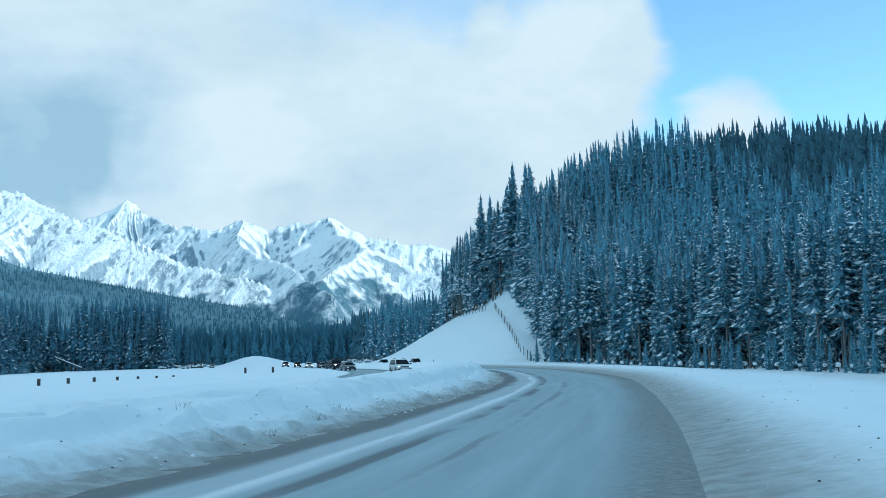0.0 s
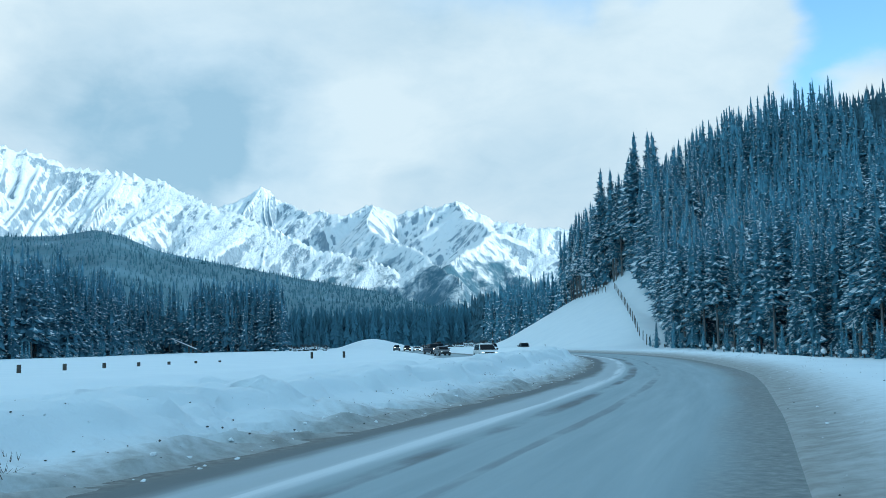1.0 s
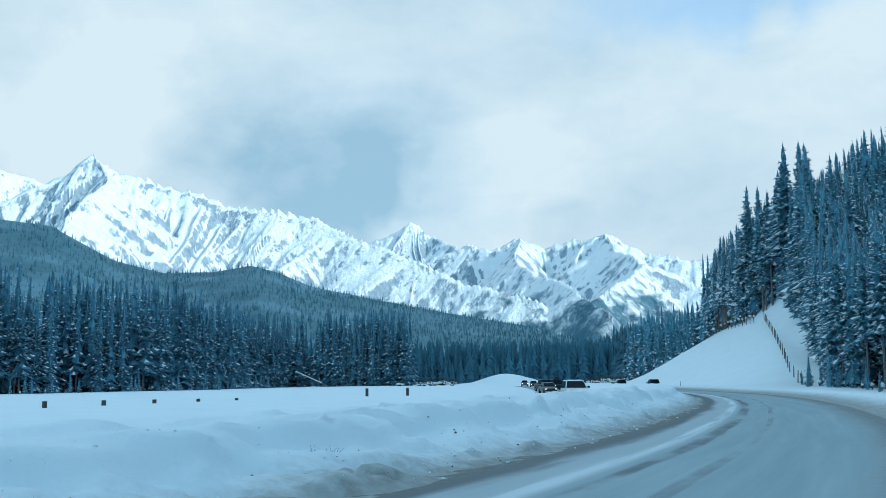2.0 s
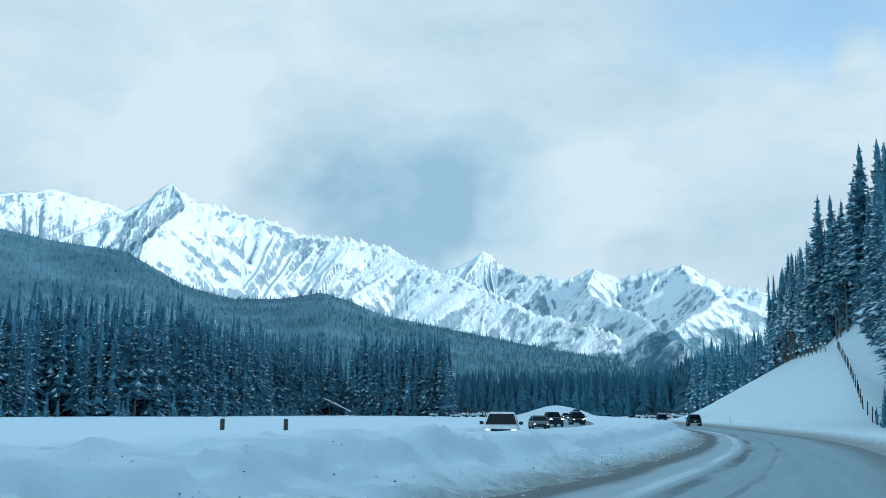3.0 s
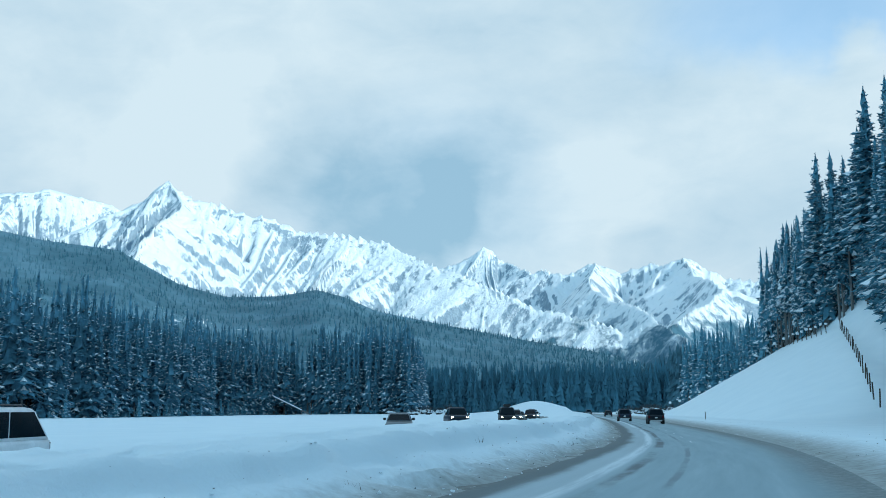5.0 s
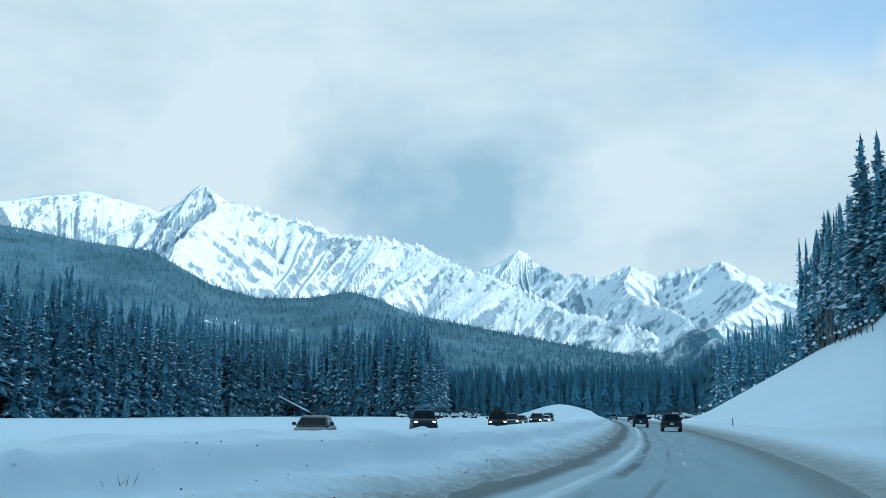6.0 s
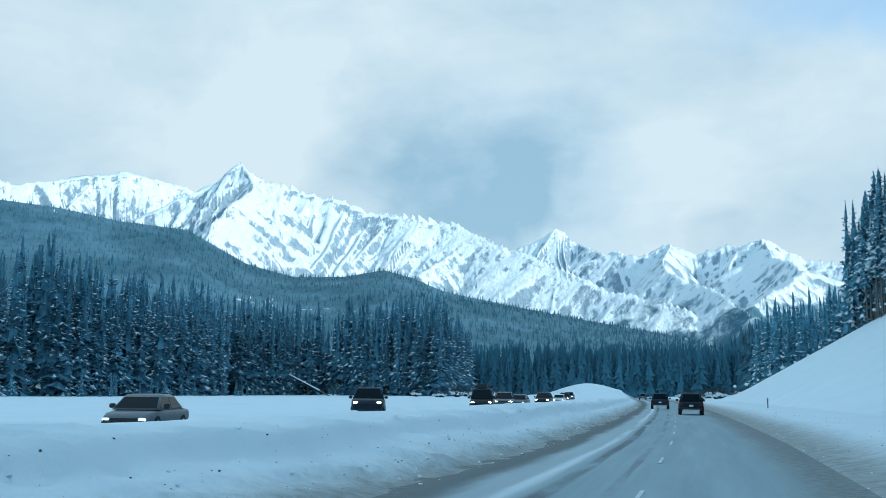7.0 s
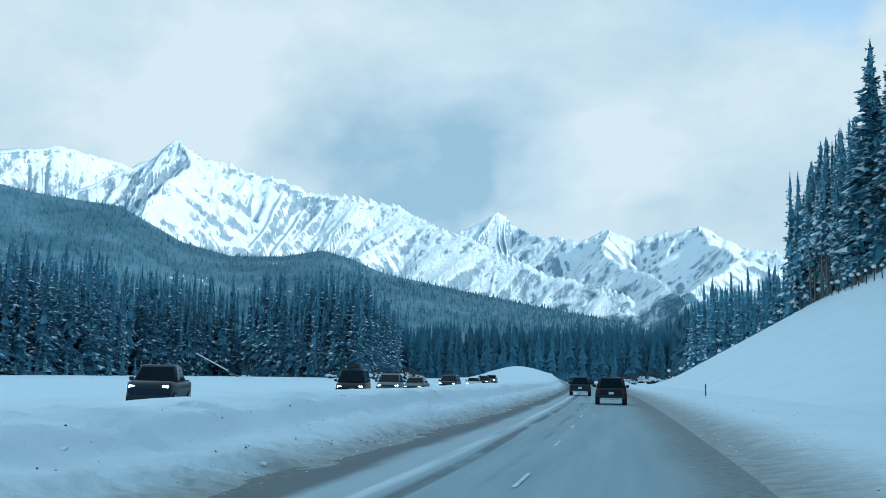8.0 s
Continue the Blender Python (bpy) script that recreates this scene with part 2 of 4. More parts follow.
def mountain_material():
    m, nt, b = material("snowy_rock_face")
    geo = nt.nodes.new("ShaderNodeNewGeometry")
    sep = nt.nodes.new("ShaderNodeSeparateXYZ")
    nt.links.new(geo.outputs["Normal"], sep.inputs[0])
    co = nt.nodes.new("ShaderNodeTexCoord")
    mp = nt.nodes.new("ShaderNodeMapping")
    mp.inputs["Scale"].default_value = (1, 1, 0.35)
    nt.links.new(co.outputs["Object"], mp.inputs[0])
    n = noise_node(nt, 0.016, 12, 0.72, mp.outputs[0])
    mp2 = nt.nodes.new("ShaderNodeMapping")
    mp2.inputs["Scale"].default_value = (1, 0.16, 1)
    uv = nt.nodes.new("ShaderNodeUVMap")
    uv.uv_map = "face"
    nt.links.new(uv.outputs[0], mp2.inputs[0])
    chute = noise_node(nt, 0.042, 8, 0.7, mp2.outputs[0])
    mp3 = nt.nodes.new("ShaderNodeMapping")
    mp3.inputs["Scale"].default_value = (1, 1, 0.12)
    nt.links.new(co.outputs["Object"], mp3.inputs[0])
    ribs, fine = noise_node(nt, 0.036, 6, 0.62, mp3.outputs[0]), noise_node(nt, 0.12, 5, 0.6, mp3.outputs[0])
    relief = math_node(nt, "MULTIPLY_ADD", ribs.outputs["Fac"], 0.5, math_node(nt, "MULTIPLY_ADD", n.outputs["Fac"], 0.24, math_node(nt, "MULTIPLY", fine.outputs["Fac"], 0.12)))
    mixed = math_node(nt, "MULTIPLY_ADD", chute.outputs["Fac"], 0.44, relief)
    steep = math_node(nt, "MULTIPLY_ADD", mixed, 1.25, sep.outputs["Z"])
    rock = smooth_node(nt, steep, 1.50, 1.375)
    rn = noise_node(nt, 0.05, 8, 0.7, mp.outputs[0])
    # bare rock, paled and blued in its colour in place of distance haze
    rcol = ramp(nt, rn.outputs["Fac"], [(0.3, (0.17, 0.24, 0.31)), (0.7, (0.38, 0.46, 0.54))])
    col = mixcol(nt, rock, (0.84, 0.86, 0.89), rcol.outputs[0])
    # woods climb the lower slopes in ragged tongues
    pos = nt.nodes.new("ShaderNodeSeparateXYZ")
    nt.links.new(co.outputs["Object"], pos.inputs[0])
    tongue = noise_node(nt, 0.0065, 6, 0.6, co.outputs["Object"])
    high = math_node(nt, "MULTIPLY_ADD", tongue.outputs["Fac"], 420.0, pos.outputs["Z"])
    woods = math_node(nt, "MULTIPLY", smooth_node(nt, high, 455, 405), math_node(nt, "MULTIPLY_ADD", smooth_node(nt, n.outputs["Fac"], 0.35, 0.55), 0.6, 0.4))
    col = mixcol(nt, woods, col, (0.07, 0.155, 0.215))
    nt.links.new(col, b.inputs["Base Color"])
    b.inputs["Roughness"].default_value = 0.85
    bump(nt, b, relief, 1.0, 26)
    return m


ROCK = mountain_material()


def hill_material():
    """Woodland seen from far off, its colour lifted and blued for haze, with open snowy clearings."""
    m, nt, b = material("hazed_far_wood")
    fine, broad = noise_node(nt, 0.05, 6, 0.6), noise_node(nt, 0.0055, 7, 0.6)
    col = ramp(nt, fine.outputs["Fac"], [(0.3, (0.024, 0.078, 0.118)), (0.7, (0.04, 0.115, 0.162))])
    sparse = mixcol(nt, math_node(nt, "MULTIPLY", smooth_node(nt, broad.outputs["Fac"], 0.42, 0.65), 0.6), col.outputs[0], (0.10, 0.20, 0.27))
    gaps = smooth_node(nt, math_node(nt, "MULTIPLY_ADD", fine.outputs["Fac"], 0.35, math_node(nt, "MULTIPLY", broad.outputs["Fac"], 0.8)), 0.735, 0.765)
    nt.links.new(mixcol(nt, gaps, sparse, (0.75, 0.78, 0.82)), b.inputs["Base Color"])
    b.inputs["Roughness"].default_value = 0.95
    return m


HILL = hill_material()
# far needles paled and blued in colour, standing for the haze before them
FAR_WOOD = plain("hazed_far_needles", (0.08, 0.185, 0.25), 0.95, 0, 0.35, 0.03)

# ---- the road's line: metres along (s) and across (u, to the right); the camera drives near u = 0 ----
S0, S1, DS = -1200.0, 4300.0, 1.0
_s = np.arange(S0, S1 + DS, DS)
_k = np.where(_s < -250, 0.0, np.where(_s < 30, 0.0024, np.where(_s < 75, 0.0033, np.where(_s < 350, 0.0003, 0.0))))
_i0 = int(-S0 / DS)
_h = np.cumsum(_k) * DS
_h -= _h[_i0]
_x = np.cumsum(-np.sin(_h)) * DS
_y = np.cumsum(np.cos(_h)) * DS
_x, _y = _x - _x[_i0], _y - _y[_i0]


def heading(s):
    return np.interp(s, _s, _h)


EDGE = 60.0


def on_plan(s, u):
    """x, y of a place s along and u across; past 60 m to either side the cross lines run parallel."""
    s, u = np.asarray(s, float), np.asarray(u, float)
    h = heading(s)
    near = np.clip(u, -EDGE, EDGE) + np.interp(s, [-85, -55, -22, 0, 35, 90], [-2.3, -2.0, -1.2, -1.1, -0.7, 0.0])  # the lane drifts under the car
    near = near + 0.75 * sm(45, 85, s) * sm(-1.0, -4.5, u)  # and the carriageway narrows
    near = near - 0.42 * sm(-12, -45, s) * sm(0.0, 2.4, u)
    x = np.interp(s, _s, _x) + near * np.cos(h) + (u - np.clip(u, -EDGE, EDGE)) * math.cos(0.1)
    y = np.interp(s, _s, _y) + near * np.sin(h) + (u - np.clip(u, -EDGE, EDGE)) * math.sin(0.1)
    return x, y


def sm(a, b, x):
    t = np.clip((x - a) / (b - a), 0, 1)
    return t * t * (3 - 2 * t)


TABLES = {}


def lattice(x, y, seed=0):
    """Smooth value noise in 0..1 on arrays."""
    if seed not in TABLES:
        TABLES[seed] = np.random.RandomState(seed).rand(256, 256)
    tab = TABLES[seed]
    xi, yi = np.floor(x).astype(int), np.floor(y).astype(int)
    fx, fy = x - xi, y - yi
    fx, fy = fx * fx * (3 - 2 * fx), fy * fy * (3 - 2 * fy)
    a, b = tab[xi % 256, yi % 256], tab[(xi + 1) % 256, yi % 256]
    c, d = tab[xi % 256, (yi + 1) % 256], tab[(xi + 1) % 256, (yi + 1) % 256]
    return (a * (1 - fx) + b * fx) * (1 - fy) + (c * (1 - fx) + d * fx) * fy


def fbm(x, y, octaves=4, seed=0, gain=0.5):
    tot, amp, norm = 0, 1.0, 0
    for o in range(octaves):
        tot, norm = tot + amp * lattice(x * 2 ** o + 17 * o, y * 2 ** o - 9 * o, seed + o), norm + amp
        amp *= gain
    return tot / norm


def far_road(s):
    """Centre of the oncoming carriageway: it swings away to the left behind a snow mound."""
    return -18.6 - 4.0 * (np.clip(s - 210, 0, 400) / 100) ** 2


def crest(s):
    """The top of the cutting: how far across, how high."""
    uc = np.interp(s, [-300, 60, 118, 165, 214, 300, 380, 700], [16, 16, 20, 30, 40, 40, 25, 25])
    hc = np.interp(s, [-300, 70, 118, 165, 214, 250, 268, 290, 700], [0.0, 0.0, 0.8, 9, 17, 17, 11, 1.2, 1])
    return uc, hc


def hill_foot(s):
    """Where the steep wooded hill begins; its end recedes beyond the cutting."""
    return np.interp(s, [-300, 40, 90, 118, 165, 214, 252, 262, 2000], [40, 38, 32, 29, 33, 41, 40, 46, 1400])


def ground_z(s, u):
    s, u = np.broadcast_arrays(np.asarray(s, float), np.asarray(u, float))
    z = np.zeros(s.shape)
    # snow bank beside the near carriageway, median, far carriageway, field
    fr = far_road(s)
    top = (0.86 + 0.22 * sm(-50, 10, s) - 0.10 * sm(6, 16, s) * sm(44, 34, s) - 0.13 * sm(50, 80, s)) * (0.9 + 0.25 * fbm(s / 9, u / 5, 3, 5))
    edge = -4.95 - 0.6 * fbm(s / 3, u * 0, 3, 8)
    lip = -7.35 + (1.15 * (fbm(s / 3.1, u * 0, 3, 51) - 0.5) + 0.9 * (fbm(s / 0.8, u / 2.0, 3, 52) - 0.5)) * (1 - 0.6 * sm(0, 40, s))  # where the plough's cut breaks off
    cut = 0.62 * sm(0, 3.0, edge - u) + 0.38 * sm(-0.10, 0.42, lip - u)
    bank = top * cut * (1 - 0.92 * sm(0, 1, (-10.6 - u) / np.maximum(-fr - 4.4 - 10.6, 1.5)))
    rough = sm(0, 0.8, edge - u) * sm(-11.5, -8.5, u) * (1 - 0.35 * sm(0, 40, s))
    slant = s - 1.3 * u
    lump = (fbm(slant / 1.3, u / 0.7, 4, 21) - 0.5) * 0.34 * rough + (lattice(slant / 0.8, u / 0.35, 25) ** 4) * 0.22 * rough
    lump = lump - 0.24 * rough * sm(0.60, 0.82, fbm(slant / 0.55, u / 1.6, 2, 27))
    field = 0.30 * sm(0, 1.6, fr - 4.3 - u) * (0.4 + fbm(s / 14, u / 14, 4, 3)) - 0.5 * sm(-60, -160, u)
    mound = 4.4 * np.exp(-((s - 400) / 48) ** 2 - ((u + 20) / 12.5) ** 2)
    left = bank + lump + field + mound
    # verge, ditch, cutting and the wooded hill
    uc, hc = crest(s)
    verge = 0.42 * sm(2.3, 5.6, u) - 1.1 * sm(6.5, 22, u) * sm(100, 60, s) + (fbm(s / 2.0, u / 1.2, 4, 31) - 0.5) * 0.12 * sm(2.5, 4.0, u) * (1 - sm(9, 16, u))
    face = np.maximum(hc - 0.5, 0) * np.clip((u - 11) / (uc - 11), 0, 1)
    foot = hill_foot(s)
    high = np.interp(s, [0, 150, 210], [50, 61, 67])
    # the hill is drawn on unseen behind the start, to block the sun there
    hill = high * (1 - np.exp(-np.interp(s, [0, 150, 210], [0.34, 0.46, 1.05]) * np.clip(u - foot, 0, 4000) / high)) * sm(-1190, -1000, s)
    hill = hill + (fbm(s / 30, u / 30, 4, 44) - 0.5) * 10 * sm(0, 40, u - foot)
    hill = hill - 13 * sm(95, 165, u) * sm(300, 240, s) + 0.6 * np.clip(u - 240, 0, 560) * sm(520, 320, s) * sm(-1190, -1000, s)  # unseen ridge added above the slope, to hold the sun off the valley
    right = verge + face + hill
    z = np.where(u < -4, left, np.where(u > 2, right, 0))
    under = sm(-5.15, -5.0, u) * sm(2.75, 2.55, u)
    under2 = sm(fr - 4.25, fr - 4.1, u) * sm(fr + 4.25, fr + 4.1, u)
    return z - 0.12 * np.maximum(under, under2)


def mesh_from(name, verts, faces, mats=(), mat_index=None, smooth=False):
    """A mesh from arrays: verts (n, 3), faces (m, 3) or (m, 4)."""
    faces = np.asarray(faces, np.int32)
    me = bpy.data.meshes.new(name)
    k = faces.shape[1]
    me.vertices.add(len(verts))
    me.vertices.foreach_set("co", np.asarray(verts, np.float32).ravel())
    me.loops.add(faces.size)
    me.loops.foreach_set("vertex_index", faces.ravel())
    me.polygons.add(len(faces))
    me.polygons.foreach_set("loop_start", np.arange(0, faces.size, k, dtype=np.int32))
    for m in mats:
        me.materials.append(m)
    if mat_index is not None:
        me.polygons.foreach_set("material_index", np.asarray(mat_index, np.int32))
    me.polygons.foreach_set("use_smooth", np.full(len(faces), smooth))
    me.update(calc_edges=True)
    return me


def sheet(name, ss, uu, zfun, mat, smooth=True):
    """A grid over the plan, with the road's own coordinates as its UV map."""
    S, U = np.meshgrid(ss, uu, indexing="ij")
    X, Y = on_plan(S, U)
    Z = zfun(S, U)
    n, m = S.shape
    idx = np.arange(n * m).reshape(n, m)
    faces = np.stack([idx[:-1, :-1], idx[:-1, 1:], idx[1:, 1:], idx[1:, :-1]], -1).reshape(-1, 4)
    me = mesh_from(name, np.stack([X, Y, Z], -1).reshape(-1, 3), faces, [mat], smooth=smooth)
    lay = me.uv_layers.new(name="road")
    uvs = np.stack([U, S], -1).reshape(-1, 2)[faces.ravel()]
    lay.data.foreach_set("uv", uvs.astype(np.float32).ravel())
    return new(name, me)


# ---- ground and roads ----
ss = np.concatenate([np.linspace(-1200, -120, 60), np.arange(-112, -92, 0.8), np.arange(-92, 10, 0.3), np.arange(10, 60, 0.6), np.arange(60, 125, 0.35), np.arange(125, 190, 0.8), np.arange(191, 480, 4.0), np.linspace(490, 1200, 40), np.linspace(1300, 4300, 14)])
uu = np.concatenate([-np.geomspace(4200, 45, 34), np.arange(-42, -14, 1.0), np.arange(-14, -9.4, 0.3), np.arange(-9.4, -4.6, 0.13), np.arange(-4.5, 2.3, 1.1), np.arange(2.3, 13, 0.28), np.arange(13.4, 60, 1.6), np.geomspace(62, 3500, 40)])
ground = sheet("ground", ss, uu, ground_z, SNOW)
tagged(ground, "snow-covered verge, median, field and wooded hillside", "ground", kind="structure")


def road_z(s, u):
    ridge = 0.035 * np.exp(-((u + 3.35 + 0.3 * (fbm(s / 7, u * 0, 3, 66) - 0.5)) / 0.16) ** 2)
    return ridge + 0.012 * fbm(s / 6, u / 0.5, 3, 61)


rs = np.concatenate([np.arange(-330, -110, 4.0), np.arange(-110, 200, 1.0), np.arange(200, 1000, 6.0)])
road = sheet("road", rs, np.arange(-5.7, 3.0, 0.15), road_z, ROAD)
tagged(road, "grey asphalt carriageway with packed snow film and dark gutters", "road", kind="structure")


def build_far_road():
    me_s = np.arange(-300, 900, 4.0)
    S, U = np.meshgrid(me_s, np.linspace(-4.4, 4.4, 14), indexing="ij")
    X, Y = on_plan(S, U + far_road(S))
    n, m = S.shape
    idx = np.arange(n * m).reshape(n, m)
    faces = np.stack([idx[:-1, :-1], idx[:-1, 1:], idx[1:, 1:], idx[1:, :-1]], -1).reshape(-1, 4)
    me = mesh_from("road_oncoming", np.stack([X, Y, 0 * X - 0.02], -1).reshape(-1, 3), faces, [ROAD], smooth=True)
    lay = me.uv_layers.new(name="road")
    lay.data.foreach_set("uv", np.stack([U, S], -1).reshape(-1, 2)[faces.ravel()].astype(np.float32).ravel())
    return tagged(new("road_oncoming", me), "oncoming carriageway, grey asphalt with packed snow", "road", kind="structure")


build_far_road()

# ---- conifers ----
def conifer(rng, H, R, levels, per, bare=0.1, snow=0.5, wide=1.0, load=1.0, twigs=True):
    """Arrays of one spruce: a tapered trunk, whorls of drooping fronds and snow lying on some of them."""
    V, Fc, M = [], [], []
    nv = 0
    k = 6
    for j in range(5):
        a = np.arange(k) / k * 2 * np.pi
        r = 0.009 * H * (1 - j / 4.15)
        V.append(np.stack([np.cos(a) * r, np.sin(a) * r, np.full(k, H * j / 4.0 * 0.97)], 1))
    for j in range(4):
        for i in range(k):
            a0, b0 = j * k + i, j * k + (i + 1) % k
            Fc += [(a0, b0, b0 + k), (a0, b0 + k, a0 + k)]
            M += [0, 0]
    nv = 5 * k
    # the dense heart of the crown: ragged skirts, one above the other
    for t in range(11):
        rel = t / 11
        f = bare + (1 - bare) * rel
        a = rng.rand() * 6.28 + np.arange(7) / 7 * 6.283
        rr = (0.44 * R * (1 - rel) ** 0.9 + 0.05) * np.where(np.arange(7) % 2 == 0, 1.25, 0.65) * (0.7 + 0.6 * rng.rand(7))
        V.append(np.concatenate([np.stack([np.cos(a) * rr, np.sin(a) * rr, f * H - 0.3 * rr + 0.02 * H * rng.randn(7)], 1), [[0, 0, H * min(0.99, f + 0.17 * (1 - bare))]]]))
        for i in range(7):
            Fc.append((nv + i, nv + (i + 1) % 7, nv + 7))
            M.append(1)
        nv += 8
    def spray(p, q, w, t, mat):
        """A kite of needles or snow from p to q, sagging at its sides."""
        nonlocal nv
        mid, sag = p + (q - p) * (0.5 + 0.15 * rng.rand()), (0.45 if mat == 1 else 0.8) * w
        V.append(np.array([p, mid + t * w - [0, 0, sag], mid - t * w - [0, 0, sag], q]))
        Fc.extend([(nv, nv + 3, nv + 1), (nv, nv + 2, nv + 3)])
        M.extend([mat, mat])
        nv += 4
    lean = rng.rand() * 6.28
    for lv in range(levels):
        f = bare + (1 - bare) * (lv + 0.6 * rng.rand()) / levels
        rel = (f - bare) / (1 - bare)
        length = R * ((1 - rel) ** 0.85 + 0.03) * (0.75 + 0.25 * min(1, rel * 5 + 0.3)) * (0.8 + 0.4 * rng.rand())
        for b in range(per if rel < 0.8 else max(4, per - 3)):
            if rng.rand() < 0.12:
                continue
            az = rng.rand() * 0.8 + (b + 0.5 * (lv % 2)) / per * 2 * np.pi
            ln = length * (0.5 + 0.65 * rng.rand()) * (1 + 0.18 * np.cos(az - lean))
            w = ln * (0.13 + 0.09 * rng.rand()) * wide + 0.05
            z = f * H + rng.randn() * 0.2
            droop = (0.62 - 0.85 * rel) * ln + 0.12 * ln * rng.randn()
            d, t = np.array([np.cos(az), np.sin(az), 0]), np.array([-np.sin(az), np.cos(az), 0])
            root, tip = np.array([0, 0, z]), np.array([0, 0, z - droop]) + d * ln
            spray(root, tip, w, t, 1)
            if twigs and ln > 0.7:
                for sd in (1, -1):
                    k0 = 0.35 + 0.25 * rng.rand()
                    p = root + (tip - root) * k0
                    out = d * 0.72 + sd * t * (0.55 + 0.3 * rng.rand())
                    spray(p, p + out * ln * (0.42 + 0.2 * rng.rand()) - [0, 0, 0.25 * ln * (0.4 + rng.rand())], w * 0.62, np.cross([0, 0, 1], out), 1)
            if rng.rand() < snow:
                up = np.array([0, 0, 0.05 + 0.03 * ln])
                k0 = 0.3 + 0.3 * rng.rand()
                k1 = min(1.0, k0 + 0.25 + 0.3 * rng.rand())
                spray(root + (tip - root) * k0 + up, root + (tip - root) * k1 + up, w * (0.42 + 0.45 * rng.rand()) * load, t, 2)
    return np.concatenate(V), np.array(Fc, np.int32), np.array(M, np.int32)


def split_mesh(name, arrays, which, mat):
    V, Fc, M = arrays
    f = Fc[M == which]
    used, inv = np.unique(f.ravel(), return_inverse=True)
    return mesh_from(name, V[used], inv.reshape(-1, 3), [mat])


def tiered(rng, H, R, tiers, snow):
    """A cheap far conifer: ragged skirts one above the other."""
    V, Fc, M = [], [], []
    for t in range(tiers):
        f = t / tiers
        rad = R * (1 - f) ** 0.9 * (0.85 + 0.3 * rng.rand()) + 0.15
        z0, z1 = H * (0.04 + 0.9 * f), H * min(1.0, 0.04 + 0.9 * f + 1.7 / tiers)
        a0, n = rng.rand() * 6.28, len(V) * 1
        k = 8
        base = sum(len(v) for v in V)
        a = a0 + np.arange(k) / k * 6.283
        rr = rad * np.where(np.arange(k) % 2 == 0, 1.25, 0.5) * (0.65 + 0.7 * rng.rand(k))
        V.append(np.concatenate([np.stack([np.cos(a) * rr, np.sin(a) * rr, z0 - 0.25 * rr + 0.3 * rng.randn(k)], 1), [[0, 0, z1]]]))
        for i in range(k):
            Fc.append((base + i, base + (i + 1) % k, base + k))
            M.append(2 if rng.rand() < snow else 1)
    return np.concatenate(V), np.array(Fc, np.int32), np.array(M, np.int32)


rng = np.random.RandomState(7)
SPRUCE = []
for v in range(8):
    H = 19 + 1.4 * v
    SPRUCE.append((H, conifer(rng, H, 2.3 + 0.14 * v * rng.rand() + 0.6 * rng.rand(), 36, 9, (0.04, 0.3, 0.1, 0.42, 0.06, 0.22, 0.12, 0.36)[v], 1.0, 1.15, 1.4)))


def crown_mesh(a, needles=NEEDLES):
    """All but the trunk: needles and the snow that lies on them."""
    V, Fc, M = a
    f, m = Fc[M > 0], M[M > 0] - 1
    used, inv = np.unique(f.ravel(), return_inverse=True)
    return mesh_from("crown", V[used], inv.reshape(-1, 3), [needles, TREE_SNOW], m)


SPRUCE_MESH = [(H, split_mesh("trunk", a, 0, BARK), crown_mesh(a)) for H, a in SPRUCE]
for v in range(3):
    a = conifer(rng, 24, 4.6, 13, 7, 0.03, 0.85, 1.5)
    SPRUCE_MESH.append((24, split_mesh("trunk", a, 0, BARK), crown_mesh(a)))
for v in range(5):
    a = conifer(rng, 22 + v, 2.7 + 0.5 * rng.rand(), 34, 8, (0.04, 0.2, 0.08, 0.14, 0.05)[v], 0.62, 1.2, 1.15)
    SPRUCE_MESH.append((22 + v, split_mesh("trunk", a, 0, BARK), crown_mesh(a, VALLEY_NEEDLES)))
VALLEY = [conifer(rng, 24, 2.9, 17, 7, b, 0.5, 1.6, twigs=False) for b in (0.05, 0.15, 0.25, 0.1, 0.2)]
LIGHT = [conifer(rng, 24, 2.9, 16, 7, b, 0.65, 1.75, twigs=False) for b in (0.05, 0.15, 0.25, 0.1, 0.3)]
MIDDLE = [conifer(rng, 24, 2.7, 26, 8, b, 1.0, 1.35, 1.7, False) for b in (0.05, 0.3, 0.42, 0.2, 0.36)]
TINY = [tiered(rng, 24, 3.3, 5, 0.0) for b in range(6)]
SKYLINE = [tiered(rng, 24, 3.0, 11, 0.0) for b in range(6)]


def stand_spruce(x, y, z, kind, size, turn, group, label, name="spruce_tree"):
    H, trunk, crown = SPRUCE_MESH[kind]
    t = new(name)
    t.matrix_world = Matrix.LocRotScale((x, y, z - 0.2), Euler((0, 0, turn)), (size * 1.08, size * 1.08, size))
    for nm, me in (("trunk", trunk), ("crown", crown)):
        new(nm, me).parent = t
    return tagged(t, label, "tree", group)


